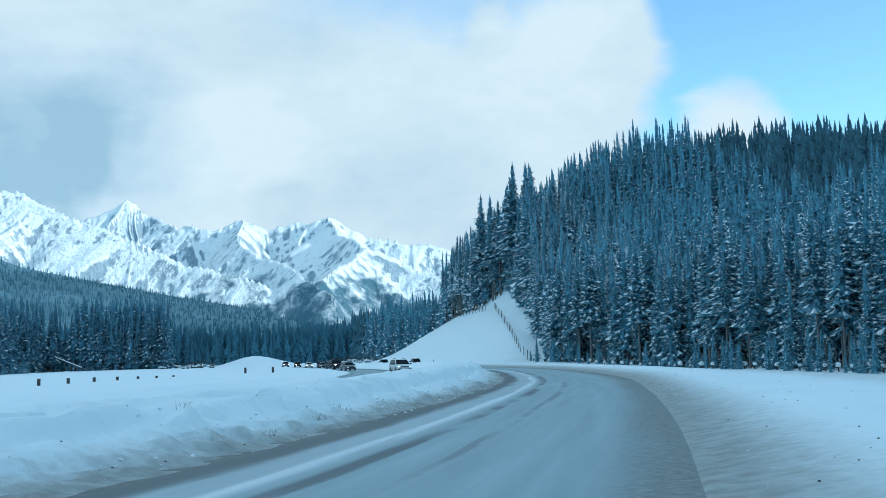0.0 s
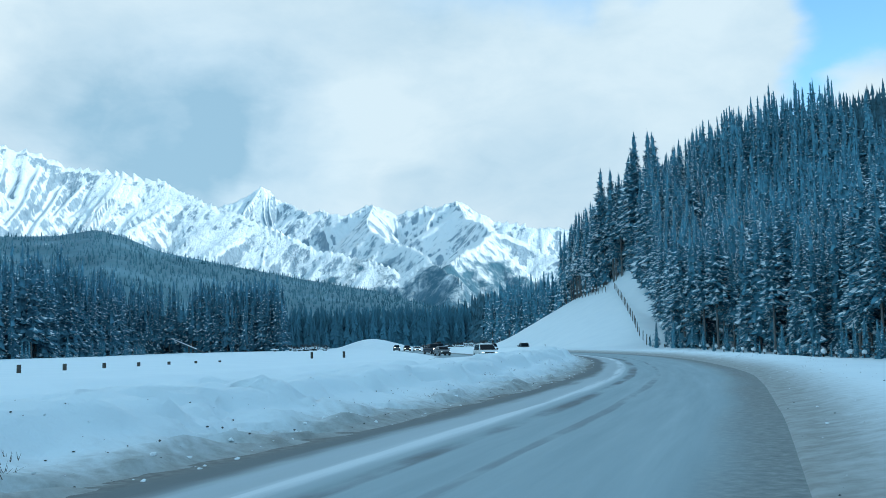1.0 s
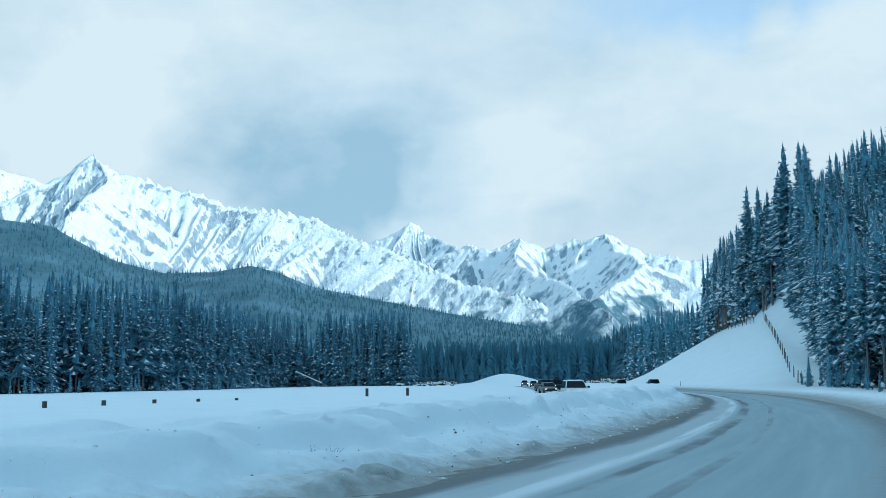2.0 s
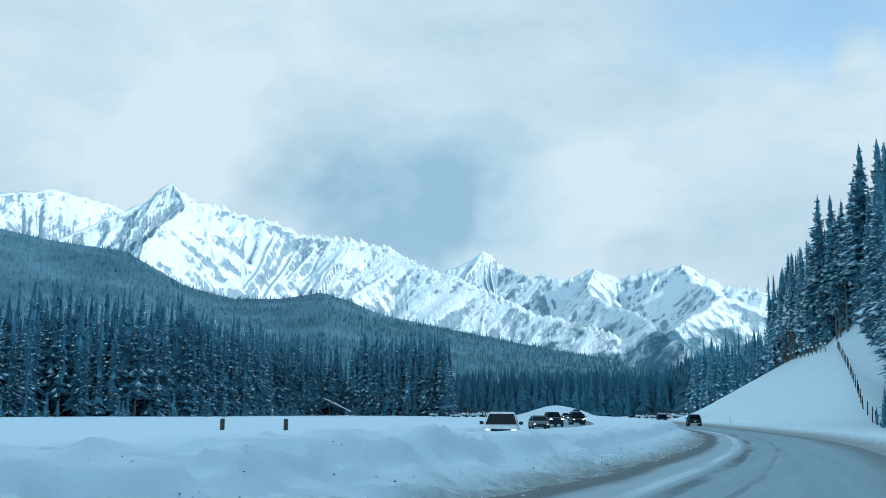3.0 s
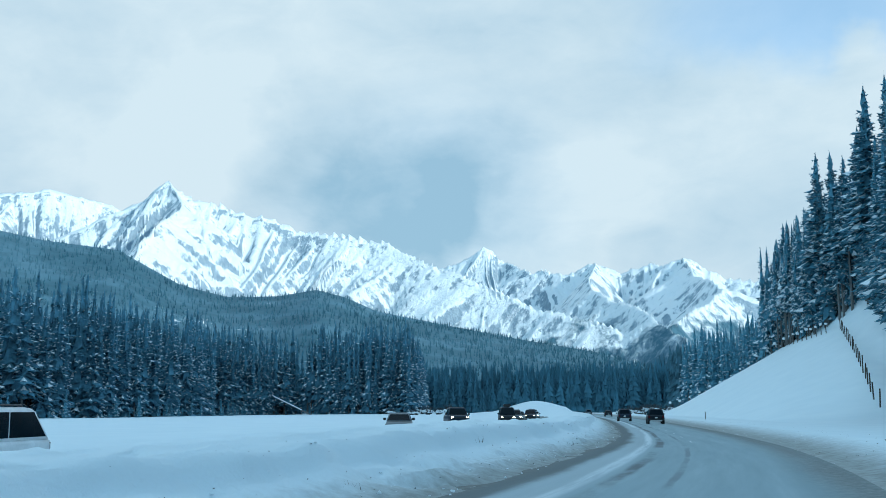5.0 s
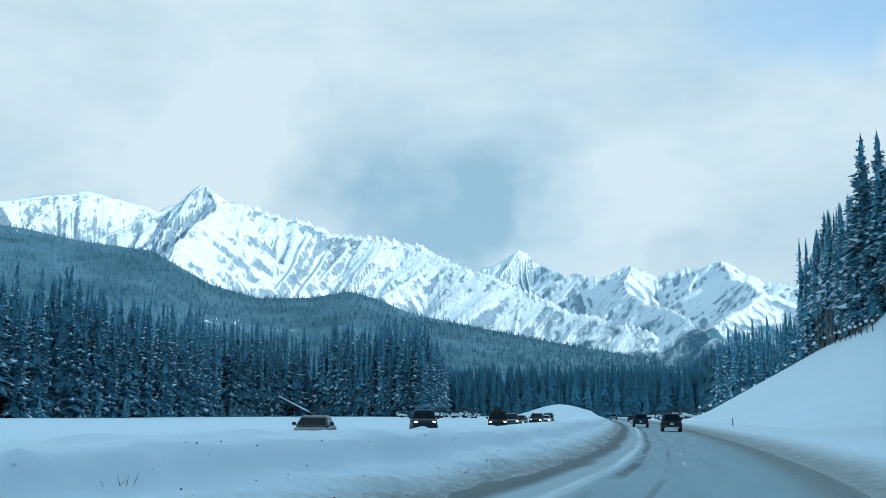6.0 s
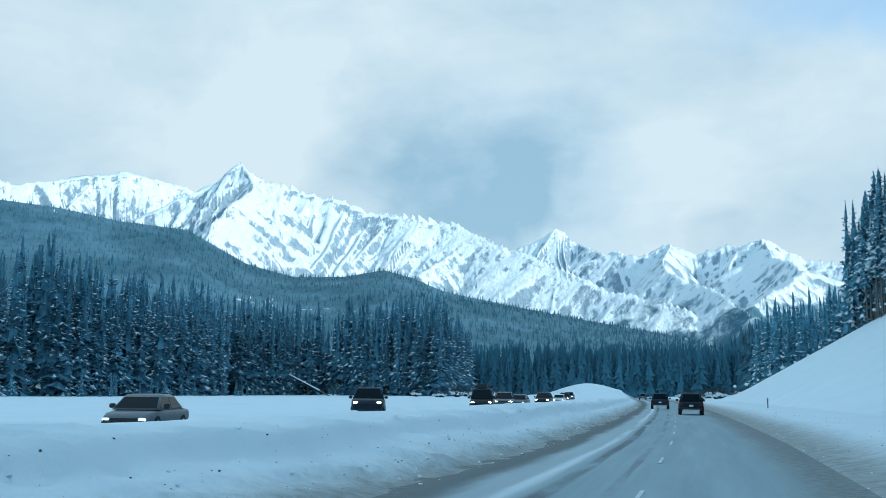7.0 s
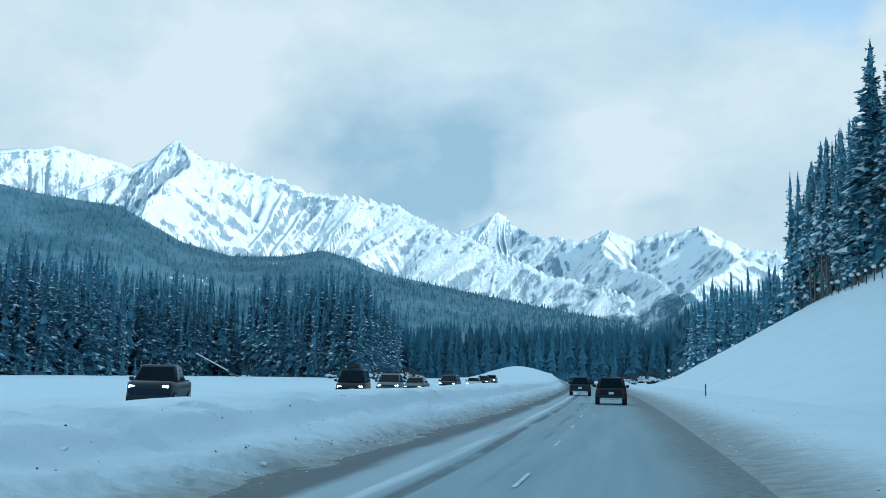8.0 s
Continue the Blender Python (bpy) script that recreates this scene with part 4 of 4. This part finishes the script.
def vehicle(name, kind, col, label, lamps, category, roof_load=False):
    """A car on its wheels: y is its way forward, z up, the origin on the ground."""
    car = new(name)
    L, W, H, belt = {"suv": (4.6, 1.9, 1.70, 1.02), "sedan": (4.6, 1.82, 1.45, 0.92), "van": (4.9, 1.98, 1.95, 1.08), "pickup": (5.6, 2.0, 1.88, 1.15)}[kind]
    hw, f, b = W / 2, L / 2, -L / 2
    z0 = 0.26 if kind == "sedan" else 0.32
    nose = belt - {"suv": 0.08, "van": 0.12, "pickup": 0.04, "sedan": 0.18}[kind]
    rear = belt if kind in ("suv", "van", "pickup") else belt - 0.03
    body = part("body", bm_loft([ring(b, hw * 0.86, z0 + 0.14, rear - 0.12), ring(b + 0.10, hw * 0.96, z0 + 0.05, rear), ring(b + 0.8, hw, z0, belt),
                                 ring(0.0, hw, z0, belt), ring(f - 1.5, hw, z0, belt - 0.01), ring(f - 0.5, hw * 0.97, z0, nose + 0.07), ring(f - 0.12, hw * 0.9, z0 + 0.05, nose - 0.05), ring(f, hw * 0.8, z0 + 0.14, nose - 0.2)]), col, car)
    # cabin: roof and pillars as one shell, panes set just outside it
    rb, rf, wb, wf = {"suv": (b + 0.5, 0.35, b + 0.12, 1.42), "sedan": (b + 1.5, 0.45, b + 0.75, 1.25), "van": (b + 0.3, 0.9, b + 0.1, 1.7), "pickup": (-0.75, 0.75, -0.95, 1.35)}[kind]
    th = hw * 0.73
    def cab(z):
        k = (z - belt) / (H - belt)
        yb, yf, w = wb + (rb - wb) * k, wf + (rf - wf) * k, (hw - 0.06) + (th - hw + 0.06) * k
        return yb, yf, w
    rings = []
    for z, inset in ((belt - 0.03, 0.0), (belt + (H - belt) * 0.5, 0.0), (H - 0.10, 0.0), (H - 0.03, 0.06), (H, 0.2)):
        yb, yf, w = cab(min(z, H - 0.06))
        yb, yf, w = yb + inset, yf - inset, w - inset * 0.8
        rings.append([(w, yb + 0.06, z), (w, yf - 0.08, z), (w - 0.1, yf, z), (-w + 0.1, yf, z), (-w, yf - 0.08, z), (-w, yb + 0.06, z), (-w + 0.08, yb, z), (w - 0.08, yb, z)])
    part("cabin", bm_loft(rings), col, car)
    def pane(nm, corners, inward, lab=""):
        part(nm, bm_quad(corners, 0.02, inward), GLASS, car, lab)
    lo, hi = belt + 0.03, H - 0.11
    (b0, f0, w0), (b1, f1, w1) = cab(lo), cab(hi)
    e = 0.012
    pane("windscreen", [(w0 - 0.07, f0 + e, lo), (w1 - 0.07, f1 + e, hi), (-w1 + 0.07, f1 + e, hi), (-w0 + 0.07, f0 + e, lo)], (0, -1, 0))
    pane("rear_window", [(w0 - 0.16, b0 - e, lo), (w1 - 0.16, b1 - e, hi), (-w1 + 0.16, b1 - e, hi), (-w0 + 0.16, b0 - e, lo)], (0, 1, 0))
    m0, m1 = (b0 + f0) / 2, (b1 + f1) / 2
    for sd in (1, -1):
        for ya0, ya1, yb0, yb1 in ((b0 + 0.14, b1 + 0.14, m0 - 0.03, m1 - 0.03), (m0 + 0.03, m1 + 0.03, f0 - 0.19, f1 - 0.14)):
            pane("side_window", [(sd * (w0 + e), ya0, lo), (sd * (w1 + e), ya1, hi), (sd * (w1 + e), yb1, hi), (sd * (w0 + e), yb0, lo)], (-sd, 0, 0))
        mir = part("wing_mirror", bm_box(sd * (hw + 0.09), f0 - 0.42, belt + 0.1, 0.22, 0.13, 0.17, 0.03), TRIM, car)
        part("tail_light", bm_box(sd * (hw * 0.80), b + 0.03, rear - 0.22, 0.22, 0.14, 0.3, 0.03), LAMP_RED, car)
        part("headlight", bm_box(sd * hw * 0.70, f - 0.10, nose - 0.17, 0.27, 0.2, 0.11, 0.03), lamps, car)
        if kind in ("suv", "van"):
            part("roof_rail", bm_rod((sd * th * 0.82, rb + 0.35, H + 0.04), (sd * th * 0.82, rf - 0.2, H + 0.04), 0.022), TRIM, car)
    part("front_bumper", bm_box(0, f - 0.08, z0 + 0.18, W * 0.86, 0.26, 0.24, 0.06), TRIM, car)
    part("rear_bumper", bm_box(0, b + 0.06, z0 + 0.2, W * 0.88, 0.24, 0.24, 0.06), TRIM, car)
    part("skid_plate", bm_box(0, b + 0.0, z0 + 0.06, W * 0.7, 0.1, 0.1, 0.02), SILVER, car, "salt-whitened lower bumper")
    part("grille", bm_box(0, f - 0.03, nose - 0.2, W * 0.56, 0.08, 0.16, 0.03), TRIM, car)
    part("number_plate", bm_box(0, b - 0.0, rear - 0.3, 0.3, 0.1, 0.15), PLATE, car)
    rad = 0.34 if kind == "sedan" else 0.37
    for sd in (1, -1):
        for yw in (b + 0.9, f - 0.9):
            w = part("wheel", bm_rod((sd * (hw - 0.24), yw, rad), (sd * (hw + 0.01), yw, rad), rad, seg=20), TYRE, car)
            part("rim", bm_rod((sd * (hw - 0.0), yw, rad), (sd * (hw + 0.02), yw, rad), rad * 0.62, seg=14), RIM, w)
    if kind == "pickup":
        part("cargo_bed", bm_box(0, (b + wb) / 2 + 0.02, belt + 0.03, W * 0.84, wb - b - 0.25, 0.05, 0.01), TRIM, car)
    if roof_load:
        part("roof_box", bm_box(0, -0.1, H + 0.2, 0.9, 1.7, 0.32, 0.08), TRIM, car)
    return tagged(car, label, category)


def park(car, s, u, oncoming, turn=0.0):
    x, y = on_plan(s, u)
    car.matrix_world = pose(float(x), float(y), 0.015 if not oncoming else -0.02, 0, 0, math.degrees(float(heading(s))) + turn + (180 if oncoming else 0))
    return car


BLACK, NAVY, WHITE = paint("black_paint", (0.011, 0.017, 0.025)), paint("dark_blue_paint", (0.014, 0.026, 0.045)), paint("white_paint", (0.72, 0.73, 0.74))
GREY = paint("grey_paint", (0.15, 0.165, 0.18))
park(vehicle("suv", "suv", BLACK, "black suv driving ahead on the snowy carriageway", DAY_LAMP, "car"), 137, 0.35, False)
park(vehicle("suv", "suv", NAVY, "dark blue suv further ahead in the far lane", DAY_LAMP, "car"), 166, -2.4, False)
park(vehicle("sedan", "sedan", BLACK, "small black car far ahead on the road", DAY_LAMP, "car"), 268, -0.5, False)
park(vehicle("suv", "suv", GREY, "grey suv very far ahead on the road", DAY_LAMP, "car"), 330, -3.0, False)
park(vehicle("suv", "suv", WHITE, "white suv with black glass behind the snow bank", DAY_LAMP, "car"), 35.2, -15.4, True, 12.0)
park(vehicle("sedan", "sedan", GREY, "grey sedan half hidden behind the snow bank", DAY_LAMP, "car"), 88, -20.5, True, 10.0)
park(vehicle("pickup_truck", "pickup", NAVY, "dark pickup truck with lit headlamps behind the snow bank", HEAD_LAMP, "truck"), 115, -20.4, True, 15.0)
park(vehicle("van", "van", BLACK, "black van with roof box and lit headlamps", HEAD_LAMP, "van", True), 139, -17.6, True, 8.0)
park(vehicle("suv", "suv", GREY, "grey suv with lit headlamps in the oncoming queue", HEAD_LAMP, "car"), 151, -17.6, True, 7.0)
park(vehicle("sedan", "sedan", GREY, "grey sedan in the oncoming queue", DAY_LAMP, "car"), 165, -18, True)
park(vehicle("suv", "suv", NAVY, "dark blue suv in the oncoming queue", HEAD_LAMP, "car"), 180, -17, True)
park(vehicle("sedan", "sedan", WHITE, "white sedan far back in the oncoming queue", HEAD_LAMP, "car"), 208, -17.5, True)
park(vehicle("suv", "suv", BLACK, "black suv far back with headlamps lit", HEAD_LAMP, "car"), 232, -18.5, True)
park(vehicle("pickup_truck", "pickup", GREY, "grey pickup at the far end of the queue", HEAD_LAMP, "truck"), 262, -19.6, True)

# ---- posts and fences ----
POST = plain("weathered_post", (0.07, 0.06, 0.05), 0.9, 0, 0.4, 5)
DASH = plain("worn_lane_paint", (0.66, 0.68, 0.70), 0.7, 0, 0.3, 3)


def post(name, parent, x, y, z, hgt, r, cap, seed):
    """A leaning round post, with a cap of snow if it carries one."""
    rr = np.random.RandomState(seed)
    p = part(name, bm_rod((x, y, z - 0.3), (x + 0.05 * rr.randn(), y + 0.05 * rr.randn(), z + hgt), r, r * 0.9, 7), POST, parent)
    if cap:
        cap *= 0.65 + 0.6 * rr.rand()
        bm = bmesh.new()
        bmesh.ops.create_icosphere(bm, subdivisions=2, radius=cap, matrix=Matrix.Translation((x, y, z + hgt + cap * 0.55)) @ Matrix.Diagonal((1, 1, 0.85, 1)))
        for v in bm.verts:
            v.co += v.normal * 0.03 * rr.randn()
        for f in bm.faces:
            f.smooth = True
        part("snow_cap", bm, TREE_SNOW, p)


def fence(label, line, gap, hgt, cap, seed):
    f = new("fence")
    (sa, ua) = line[0]
    pts = []
    carry = 0.0
    for (s0, u0), (s1, u1) in zip(line, line[1:]):
        length = math.hypot(s1 - s0, u1 - u0)
        d = carry
        while d < length:
            k = d / length
            pts.append((s0 + (s1 - s0) * k, u0 + (u1 - u0) * k))
            d += gap
        carry = d - length
    for n, (s, u) in enumerate(pts):
        x, y = on_plan(s, u)
        post("post", f, float(x), float(y), zg(s, u), hgt * (0.9 + 0.2 * ((n * 37) % 10) / 10), 0.085, cap, seed + n)
    return tagged(f, label, "fence")


fence("fence of dark wooden posts climbing the snowy cutting", [(114, 20.0), (130, 22.5), (165, 30), (212, 40)], 5.2, 1.9, 0, 100)
fence("row of snow-capped posts along the top of the cutting", [(214, 38), (244, 37), (262, 29), (280, 15)], 3.4, 1.8, 0.31, 300)
fence("row of snow-capped posts at the edge of the wood", [(-40, 29.5), (40, 26.5), (80, 21.5), (112, 19.0)], 3.0, 0.5, 0.30, 500)


def single_post(x, y, z, hgt, r, label, category="post", group=""):
    p = new("marker_post")
    part("stake", bm_rod((x, y, z - 0.3), (x, y, z + hgt), r, r * 0.95, 8), POST, p)
    part("cap", bm_rod((x, y, z + hgt), (x, y, z + hgt + 0.04), r * 1.15, r * 0.8, 8), TREE_SNOW if r > 0.1 else TRIM, p)
    return tagged(p, label, category, group)


for n in range(7):
    single_post(-42.0 + 0.2 * n, -11.0 + 5.1 * n, 0.05, 0.8 - 0.05 * n, 0.14, "short dark wooden post standing in deep snow", "post", "posts across the field")
for x, y in ((-36.8, 36.0), (-34.0, 39.0)):
    single_post(x, y, 0.1, 1.0, 0.15, "dark wooden post standing in deep snow", "post", "posts across the field")
single_post(-7.5, 150.5, 0.0, 1.5, 0.06, "thin roadside marker post in the snow")
single_post(-17.9, 151.0, 0.0, 1.3, 0.05, "thin roadside marker post near the gutter")
single_post(-104.4, 384.0, 2.6, 2.2, 0.22, "dark post on the snow mound")

# ---- lane dashes ----
def lane_dashes():
    for n in range(11):
        s = 70.5 + 9 * n
        S, U = np.meshgrid(np.linspace(s - 1.1, s + 1.1, 4), [-0.97, -0.90], indexing="ij")
        X, Y = on_plan(S, U)
        idx = np.arange(8).reshape(4, 2)
        V = np.stack([X, Y, 0 * X + 0.022], -1).reshape(-1, 3)
        F4 = np.stack([idx[:-1, :-1], idx[:-1, 1:], idx[1:, 1:], idx[1:, :-1]], -1).reshape(-1, 4)
        d = new("lane_dash", mesh_from("lane_dash", V, F4, [DASH]))
        d.parent = road


lane_dashes()


def fallen_log():
    lg = new("fallen_log")
    part("trunk", bm_rod((-165, 285.5, 5.9), (-149, 283.5, -0.4), 0.12, 0.2), BARK, lg)
    part("snow_cover", bm_rod((-165, 285.4, 6.05), (-154, 284.0, 1.75), 0.14, 0.18), TREE_SNOW, lg)
    tagged(lg, "snow-covered leaning dead trunk at the wood's edge", "log")


fallen_log()


def clumps(name, label, n, mat, u_fun, size, seed, s_range):
    """Loose lumps lying on the banks."""
    r = np.random.RandomState(seed)
    base = bmesh.new()
    bmesh.ops.create_icosphere(base, subdivisions=1, radius=1)
    bv = np.array([v.co[:] for v in base.verts])
    bf = np.array([[v.index for v in f.verts] for f in base.faces])
    base.free()
    s = r.uniform(*s_range, n)
    u = u_fun(r, n)
    x, y = on_plan(s, u)
    z = ground_z(s, u)
    VV, FF = [], []
    for k in range(n):
        d = size * (0.4 + 1.4 * r.rand() ** 3)
        W = bv * (1 + 0.25 * r.randn(len(bv), 1)) * [d, d, d * 0.65] + [x[k], y[k], z[k] + d * 0.2]
        VV.append(W); FF.append(bf + k * len(bv))
    return tagged(new(name, mesh_from(name, np.concatenate(VV), np.concatenate(FF), [mat], smooth=False)), label, "snow", kind="stuff")


GRIT = plain("frozen_grit", (0.075, 0.076, 0.076), 0.9, 0, 0.3, 9)
clumps("snow_clods", "loose ploughed snow clods on the bank", 1300, TREE_SNOW, lambda r, n: -5.2 - 2.6 * r.rand(n), 0.03, 3, (-75, 190))
clumps("verge_clods", "loose snow clods on the verge", 300, TREE_SNOW, lambda r, n: 2.8 + 4.0 * r.rand(n), 0.022, 4, (-80, 190))
clumps("grit_lumps", "dark frozen grit lumps on the verge", 1500, GRIT, lambda r, n: np.where(r.rand(n) < 0.5, 2.9 + 4.8 * r.rand(n), -5.4 - 1.9 * r.rand(n) ** 1.4), 0.013, 5, (-85, 150))

clumps("bank_grit", "dark gritty ice crumbs on the ploughed bank", 1100, GRIT, lambda r, n: -5.6 - 2.4 * r.rand(n), 0.016, 6, (-85, 150))


def dry_grass():
    """Stalks that stick out of the bank in small bundles."""
    r = np.random.RandomState(21)
    VV, FF, nv = [], [], 0
    for k in range(22):
        s, u = r.uniform(-70, 150), -5.9 - 1.5 * r.rand() if r.rand() < 0.85 else 4.2 + 3 * r.rand()
        x, y = (float(q) for q in on_plan(s, u))
        z = zg(s, u)
        for j in range(r.randint(6, 16)):
            bx, by = x + 0.1 * r.randn(), y + 0.16 * r.randn()
            hgt, lean = 0.05 + 0.1 * r.rand(), 0.1 * r.randn(2)
            w = 0.007
            VV.append(np.array([[bx - w, by, z - 0.05], [bx + w, by, z - 0.05], [bx, by + w, z - 0.05], [bx + lean[0], by + lean[1], z + hgt]]))
            FF.append(np.array([[0, 1, 3], [1, 2, 3], [2, 0, 3]]) + nv)
            nv += 4
    ob = new("dry_grass", mesh_from("dry_grass", np.concatenate(VV), np.concatenate(FF), [POST]))
    tagged(ob, "dark dry grass stalks sticking out of the snow", "grass", kind="stuff")


dry_grass()


# ---- snow-laden shrubs ----
TWIG = plain("dark_twigs", (0.06, 0.06, 0.062), 0.9, 0, 0.3, 6)


def shrub():
    r = np.random.RandomState(77)
    sh = new("snowy_shrub")
    bm = bmesh.new()
    for k in range(60):
        a, b = r.rand() * 6.28, 0.2 + 0.9 * r.rand()
        tip = Vector((math.cos(a) * b, math.sin(a) * b, 0.5 + 1.0 * r.rand()))
        base = Vector((0.15 * r.randn(), 0.15 * r.randn(), -0.1))
        bmesh.ops.create_cone(bm, segments=4, radius1=0.05, radius2=0.02, depth=(tip - base).length,
                              matrix=Matrix.Translation((tip + base) / 2) @ (tip - base).to_track_quat("Z", "Y").to_matrix().to_4x4())
    part("branchwork", bm, TWIG, sh)
    bm = bmesh.new()
    for k in range(36):
        a, b = r.rand() * 6.28, 0.95 * math.sqrt(r.rand())
        d = 0.12 + 0.15 * r.rand()
        bmesh.ops.create_icosphere(bm, subdivisions=1, radius=d, matrix=Matrix.Translation((math.cos(a) * b, math.sin(a) * b, 0.35 + 0.8 * r.rand() * (1 - b * 0.7))) @ Matrix.Diagonal((1.3, 1.2, 0.6, 1)))
    for f in bm.faces:
        f.smooth = True
    part("snow_load", bm, TREE_SNOW, sh)
    return tagged(sh, "dark leafless shrub weighed down by fresh snow", "shrub", "shrubs in the snow")


def shrubs():
    first = shrub()
    r = np.random.RandomState(78)
    rows = [(r.uniform(285, 345), r.uniform(8, 26)) for _ in range(22)] + [(r.uniform(285, 360), r.uniform(-62, -40)) for _ in range(14)]
    for n, (s, u) in enumerate(rows):
        x, y = on_plan(s, u)
        k = 0.8 + 1.1 * r.rand()
        m = Matrix.LocRotScale((float(x), float(y), zg(s, u)), Euler((0, 0, 6.28 * r.rand())), None)
        ob = first if n == 0 else copy_thing(first, m)
        if n == 0:
            ob.matrix_world = m
        ob.scale = (k, k, k * (0.8 + 0.4 * r.rand()))


shrubs()
